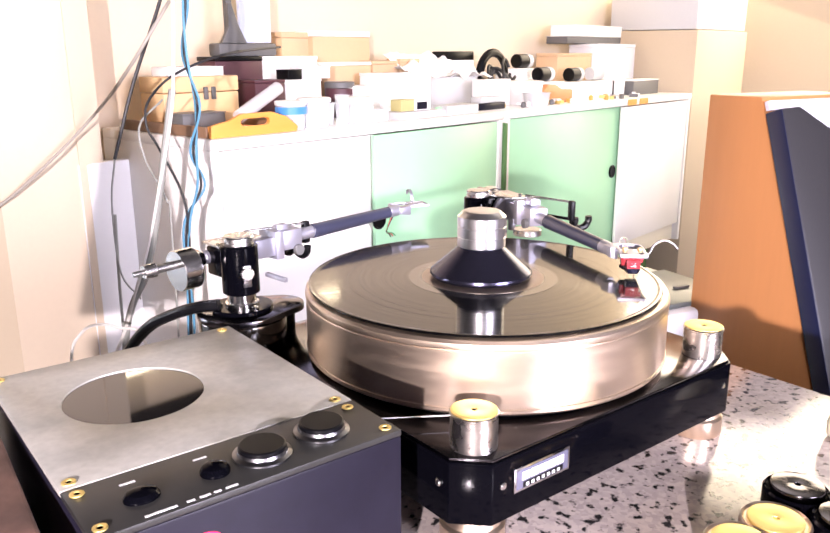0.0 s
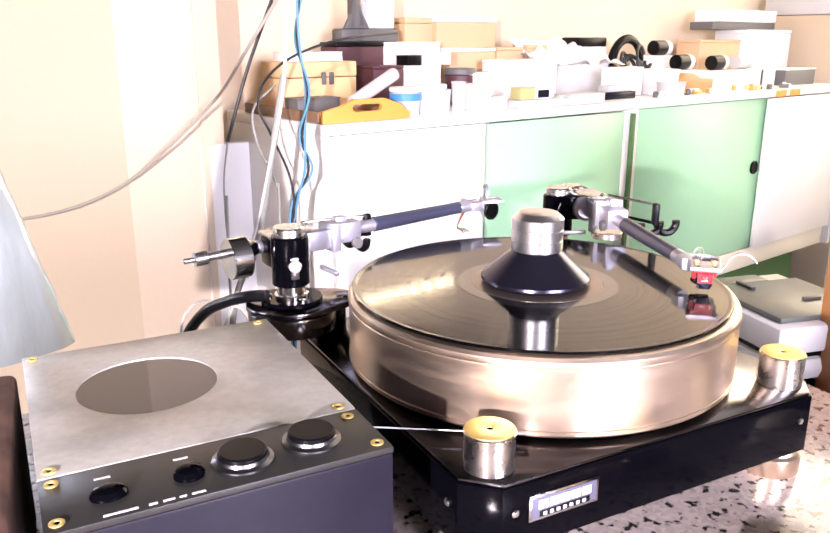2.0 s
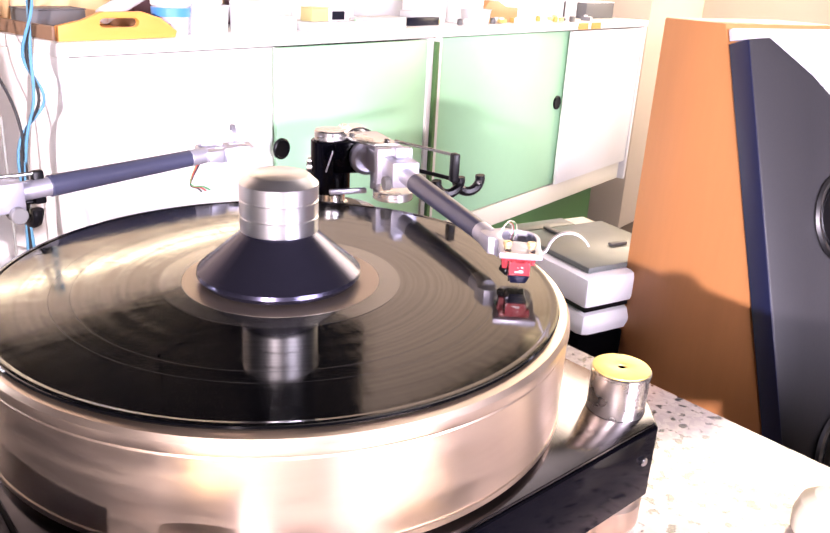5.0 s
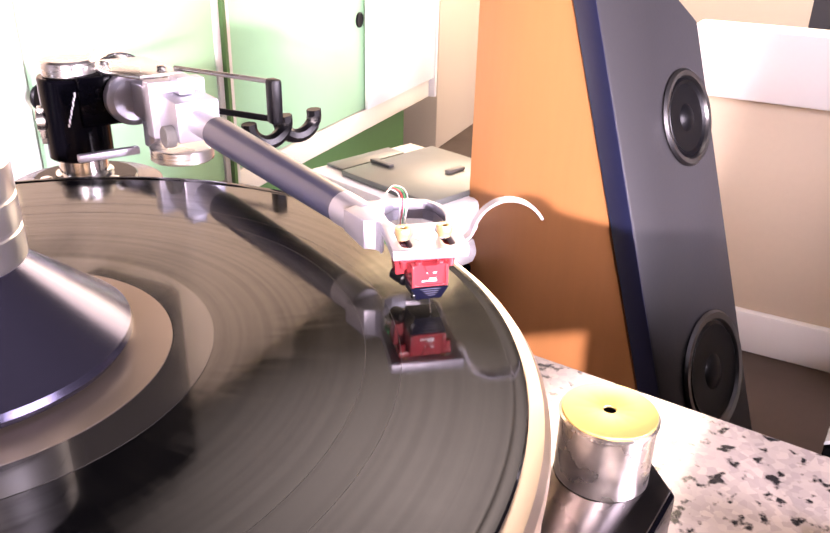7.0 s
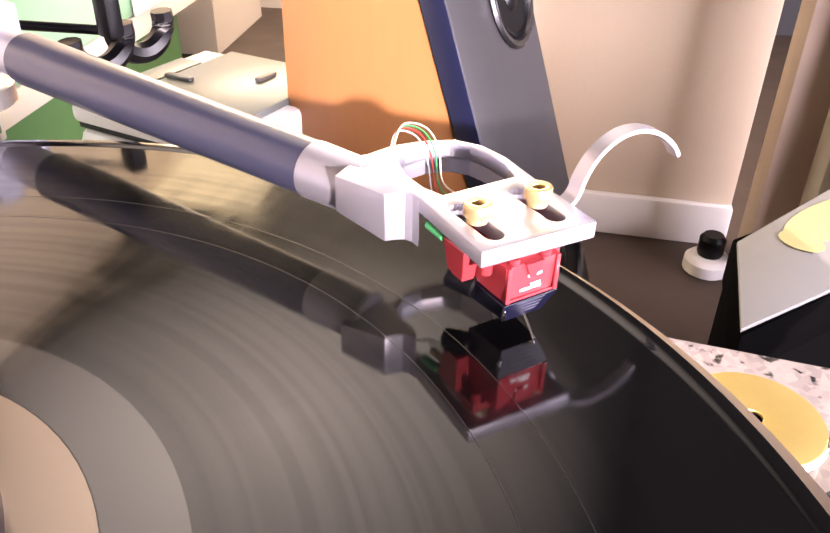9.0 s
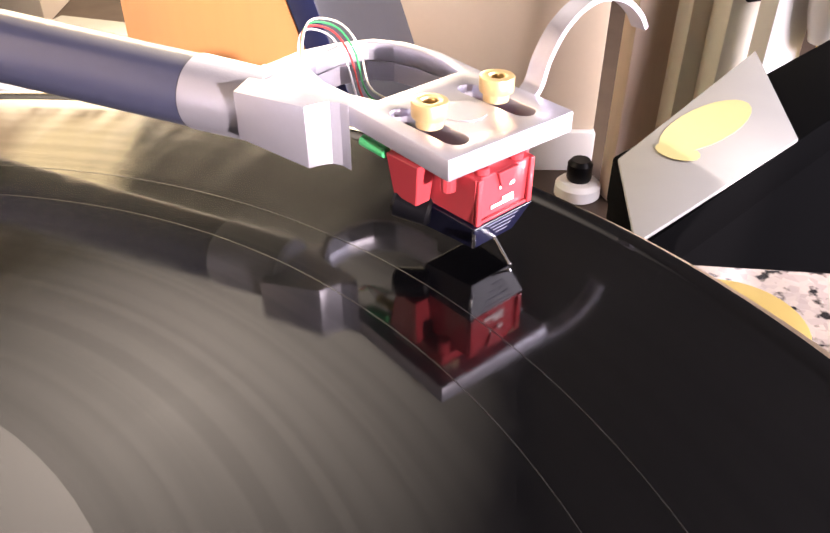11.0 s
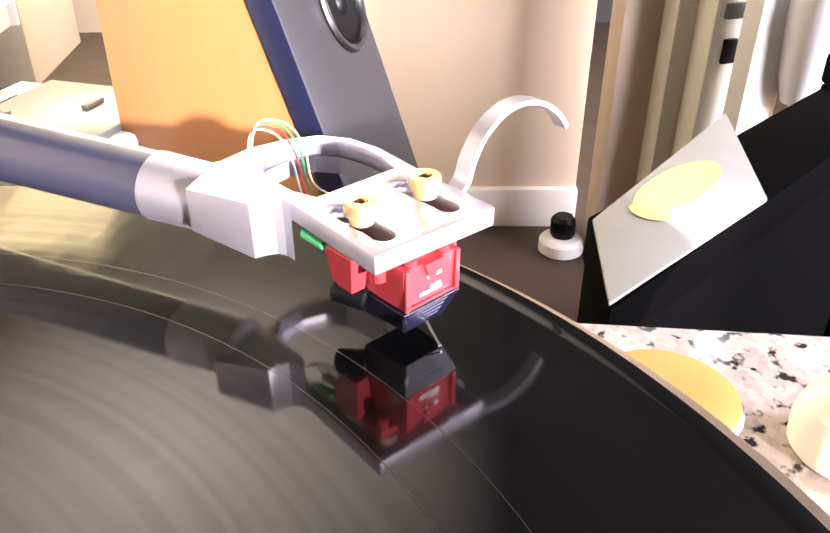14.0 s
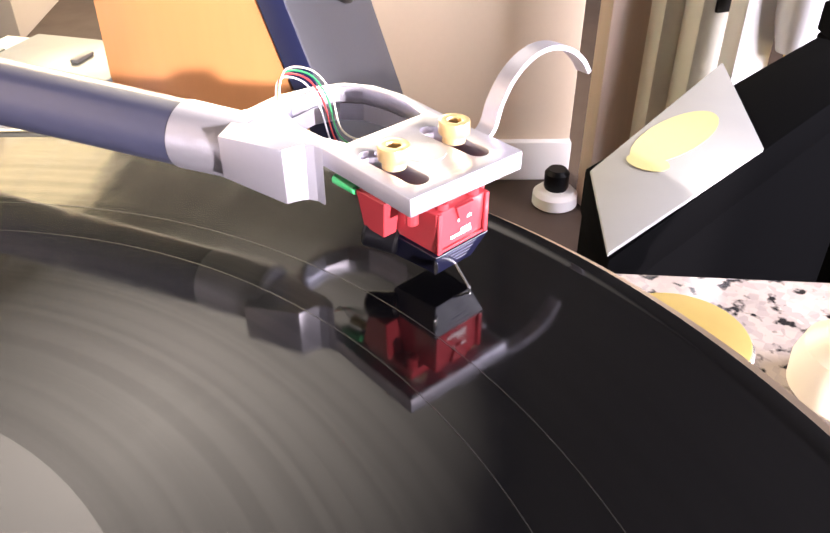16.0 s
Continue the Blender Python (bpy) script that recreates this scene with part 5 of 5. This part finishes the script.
part("bin", bm, "frosted", bn)
bm = B()
gx, gy = 22, 14
vs = [[bm.verts.new(((-0.19 + 0.38 * i / gx), -0.02 + 0.16 * j / gy, 0.104 + 0.07 * (j / gy) ** 1.5 - 0.05 * max(0, i / gx - 0.8) + 0.030 * noise.noise(Vector((i * 0.35, j * 0.35, 3))))) for j in range(gy + 1)] for i in range(gx + 1)]
lower = [[bm.verts.new(v.co - Vector((0, 0, 0.0015))) for v in col] for col in vs]
for i in range(gx):
    for j in range(gy):
        bm.faces.new((vs[i][j], vs[i + 1][j], vs[i + 1][j + 1], vs[i][j + 1]))
        bm.faces.new((lower[i][j], lower[i][j + 1], lower[i + 1][j + 1], lower[i + 1][j]))
part("sheet", bm, "paper", bn, "crumpled white sheet")
# headphones with a coiled lead
hpn = thing("headphones", at(1.42, 0.30), "black headphones hanging over a stack with their lead", "headphones")
bm = B()
sweep(bm, [(-0.08 + 0.08 * math.cos(radians(a)) + 0.08, 0.0, 0.09 + 0.085 * math.sin(radians(a))) for a in range(-10, 191, 20)], 0.011, 10, 1.4, 4)
part("headband", bm, "black", hpn)
for x in (-0.08, 0.08):
    lathepart("ear_cup", "black", hpn, [(0.030, 0), (0.036, 0.008), (0.036, 0.022), (0.025, 0.032)], pose(x, 0.01, 0.055, 90, 0, 0), n=28)
bm = B()
sweep(bm, [(0.09, -0.01, 0.05), (0.07, -0.05, 0.09), (0.02, -0.06, 0.05), (0.05, -0.06, 0.01), (0.10, -0.08, 0.006), (0.15, -0.08, 0.006)], 0.006, 8)
part("lead", bm, "black_cable", hpn)
boxpart("rest_block", "black", hpn, 0.15, 0.07, 0.03, (-0.155, 0.06, 0.165), 0.004)
tangle = random.Random(11)
for k in range(5):
    bm = B()
    cx, cz, tilt = -0.05 + 0.025 * k + 0.01 * tangle.random(), 0.06 + 0.05 * tangle.random(), tangle.uniform(-50, 50)
    r0, r1 = 0.022 + 0.02 * tangle.random(), 0.030 + 0.022 * tangle.random()
    sweep(bm, [(cx + r0 * math.cos(radians(a)), -0.030 - 0.004 * k + 0.020 * math.sin(radians(a + tilt)), cz + r1 * math.sin(radians(a + tilt * 0.4))) for a in range(0, 331, 30)], 0.0052, 8, 1.3, 3)
    part("lead_coil", bm, "black_cable", hpn)
boxpart("rest_support", "paper", hpn, 0.12, 0.07, 0.149, (-0.14, 0.06, 0.0755), 0.003)
carton("pink_box", 1.15, 1.30, 0.14, 0.090, 0.05, "paper", "white box with pink edges", "box")
carton("blue_case", 1.04, 1.186, 0.08, 0.022, 0.05, "navy", "flat navy blue case", "case")
carton("grey_case", 1.06, 1.17, 0.085, 0.018, 0.04, "grey", "small grey case on a navy case", "case", TOP + 0.022)
tub(1.40, 0.15, 0.065, 0.075, "white round jar with a pale lid", "paper", "paper")
tub(1.34, 0.06, 0.045, 0.045, "pale grey round dish", "grey")
brn = thing("wooden_block", at(1.53, 0.09), "carved orange-brown wooden block", "wooden block")
bm = B()
slab(bm, [(-0.10, 0), (0.10, 0), (0.10, 0.045), (0.03, 0.048), (-0.02, 0.066), (-0.07, 0.066), (-0.10, 0.045)], -0.03, 0.03, 0.003, (), pose(0, 0.03, 0, 90, 0, 0))
part("block", bm, "wood", brn)
for s, d, z, mat in ((1.625, 0.29, 0.118, "black"), (1.65, 0.21, 0.070, "black"), (1.875, 0.21, 0.064, "black"), (2.04, 0.21, 0.064, "grey")):
    ob = thing("camera_lens", at(s, d, TOP + z), "black round lens can lying on a white box", "lens", "round cans")
    lathepart("barrel", mat, ob, [(0.024, 0), (0.026, 0.003), (0.026, 0.085), (0.024, 0.09)], pose(-0.045, 0.02, 0.026, 0, 90, 0), n=28)
    lathepart("ring", "grey", ob, [(0.0262, 0.060), (0.0268, 0.061), (0.0268, 0.084), (0.0262, 0.085)], pose(-0.045, 0.02, 0.026, 0, 90, 0), n=28)
carton("white_box", 1.55, 1.72, 0.18, 0.069, 0.10, "paper", "white box under round cans", "box")
carton("white_box", 1.54, 1.70, 0.285, 0.117, 0.09, "paper", "white box under round cans", "box")
carton("white_box", 1.78, 2.12, 0.185, 0.063, 0.09, "paper", "long white box under round cans", "box")
carton("cardboard_box", 1.86, 2.14, 0.30, 0.172, 0.10, "carton", "brown cardboard box among other boxes", "box")
carton("white_box", 2.15, 2.50, 0.28, 0.21, 0.14, "paper", "large plain white cardboard box", "box")
carton("book_stack", 1.98, 2.45, 0.33, 0.03, 0.10, "darkgrey", "dark flat case on a stack", "case", TOP + 0.21, lid="grey")
carton("book_stack", 2.0, 2.45, 0.32, 0.045, 0.11, "paper", "white flat case on a stack", "case", TOP + 0.24, 2)
carton("shoe_box", 2.18, 2.42, 0.12, 0.062, 0.10, "darkgrey", "dark grey box with a white lid", "box", lid="paper")
carton("white_bottle", 2.12, 2.16, 0.15, 0.14, 0.03, "paper", "slim white carton standing upright", "carton")
rng = random.Random(5)
for k in range(26):
    s = 1.16 + 0.95 * rng.random()
    d = 0.03 + 0.07 * rng.random()
    mat = rng.choice(("brass", "carton", "grey", "paper", "darkgrey", "ply"))
    bm = B()
    if k % 3:
        box(bm, 0.012 + 0.022 * rng.random(), 0.010 + 0.012 * rng.random(), 0.006 + 0.014 * rng.random(), (0, 0, 0.008), 0.001)
    else:
        lathe(bm, [(0.006, 0.0), (0.008, 0.002), (0.008, 0.014), (0.004, 0.018)], 14)
    single("small_part", bm, mat, "small loose part lying on a sideboard", "small part", at(s, d, TOP + 0.001, 360 * rng.random()), "loose parts")
for s in (1.93, 2.03):
    bm = B()
    box(bm, 0.075, 0.0012, 0.022, (0, -0.0012, -0.013), 0)
    single("orange_tape", bm, "ply", "orange tape stuck on the edge of a sideboard", "tape", at(s, 0, 0.911))

# ---- cables down the wall ----


def cable(name, pts, r, mat, label):
    bm = B()
    sweep(bm, pts, r, 8, 1.0, 8)
    return single(name, bm, mat, label, "cable", group="cables by the pillar")


cable("black_cable", [(-0.50, 0.92, 1.30), (-0.5333, 0.90, 1.1826), (-0.592, 0.88, 1.03), (-0.6316, 0.8544, 0.8914)], 0.0034, "black_cable", "black cable hanging down a wall")
cable("thin_cable", [(-0.6316, 0.8544, 0.8914), (-0.652, 0.87, 0.80), (-0.652, 0.88, 0.66), (-0.62, 0.89, 0.60)], 0.0018, "grey_cable", "thin grey lead hanging down a wall")
cable("thin_cable", [(-0.648, 0.87, 0.78), (-0.662, 0.89, 0.60), (-0.668, 0.90, 0.30), (-0.67, 0.9, 0.01)], 0.003, "grey_cable", "thin grey lead hanging to the floor")
cable("white_cable", [(-0.46, 0.95, 1.28), (-0.5155, 0.9, 1.1825), (-0.60, 0.89, 1.06), (-0.758, 1.110, 0.961), (-0.857, 1.050, 0.852), (-0.960, 0.990, 0.763), (-1.11, 0.929, 0.708), (-1.36, 0.855, 0.683)], 0.0035, "pale_cable", "pale grey cable sagging across a wall")
for k in range(3):
    o = 0.006 * k
    cable("blue_cable", [(-0.476 - o, 0.90, 1.30), (-0.4907 + 0.8 * o, 0.9, 1.1824), (-0.4913 - o, 0.9 + o, 1.0868), (-0.482 + o, 0.9 - o, 0.99), (-0.4866 - o, 0.9, 0.90), (-0.490 + o, 0.9 + o, 0.83), (-0.512 - o, 0.9, 0.7467), (-0.5298 + o, 0.9, 0.5552), (-0.535, 0.9, 0.30), (-0.53, 0.9, 0.01)], 0.0026, "blue_cable" if k != 1 else "black_cable", "blue cable hanging past a sideboard")
cable("white_cable", [(-0.500, 0.88, 1.25), (-0.510, 0.88, 1.10), (-0.523, 0.88, 0.98), (-0.560, 0.88, 0.83), (-0.59, 0.88, 0.72), (-0.65, 0.88, 0.55), (-0.70, 0.88, 0.40), (-0.72, 0.88, 0.01)], 0.0034, "white_cable", "white cable hanging to the floor")
cable("grey_cable", [(-0.520, 0.885, 1.02), (-0.545, 0.885, 0.90), (-0.570, 0.885, 0.78), (-0.60, 0.885, 0.66), (-0.66, 0.885, 0.50), (-0.69, 0.885, 0.01)], 0.007, "grey_cable", "thick grey cable hanging to the floor")
cable("black_cable", [(-0.36, 1.20, 1.10), (-0.4275, 0.95, 1.085), (-0.5167, 0.90, 1.048), (-0.5719, 0.9, 0.998), (-0.580, 0.9, 0.95), (-0.5595, 0.9, 0.906), (-0.5203, 0.9, 0.8115), (-0.515, 0.9, 0.70), (-0.53, 0.9, 0.45), (-0.53, 0.91, 0.01)], 0.0025, "black_cable", "black cable looping from a monitor")
cable("thin_cable", [(-0.55, 0.92, 1.0), (-0.60, 0.92, 0.95), (-0.595, 0.92, 0.88), (-0.56, 0.92, 0.80), (-0.555, 0.92, 0.72), (-0.57, 0.92, 0.01)], 0.0022, "grey_cable", "thin grey lead hanging to the floor")
cable("white_cable", [(-0.72, 0.80, 0.01), (-0.74, 0.80, 0.45), (-0.71, 0.80, 0.56), (-0.64, 0.80, 0.57), (-0.58, 0.80, 0.50), (-0.57, 0.80, 0.01)], 0.003, "white_cable", "white cable in a loop beside a rack")
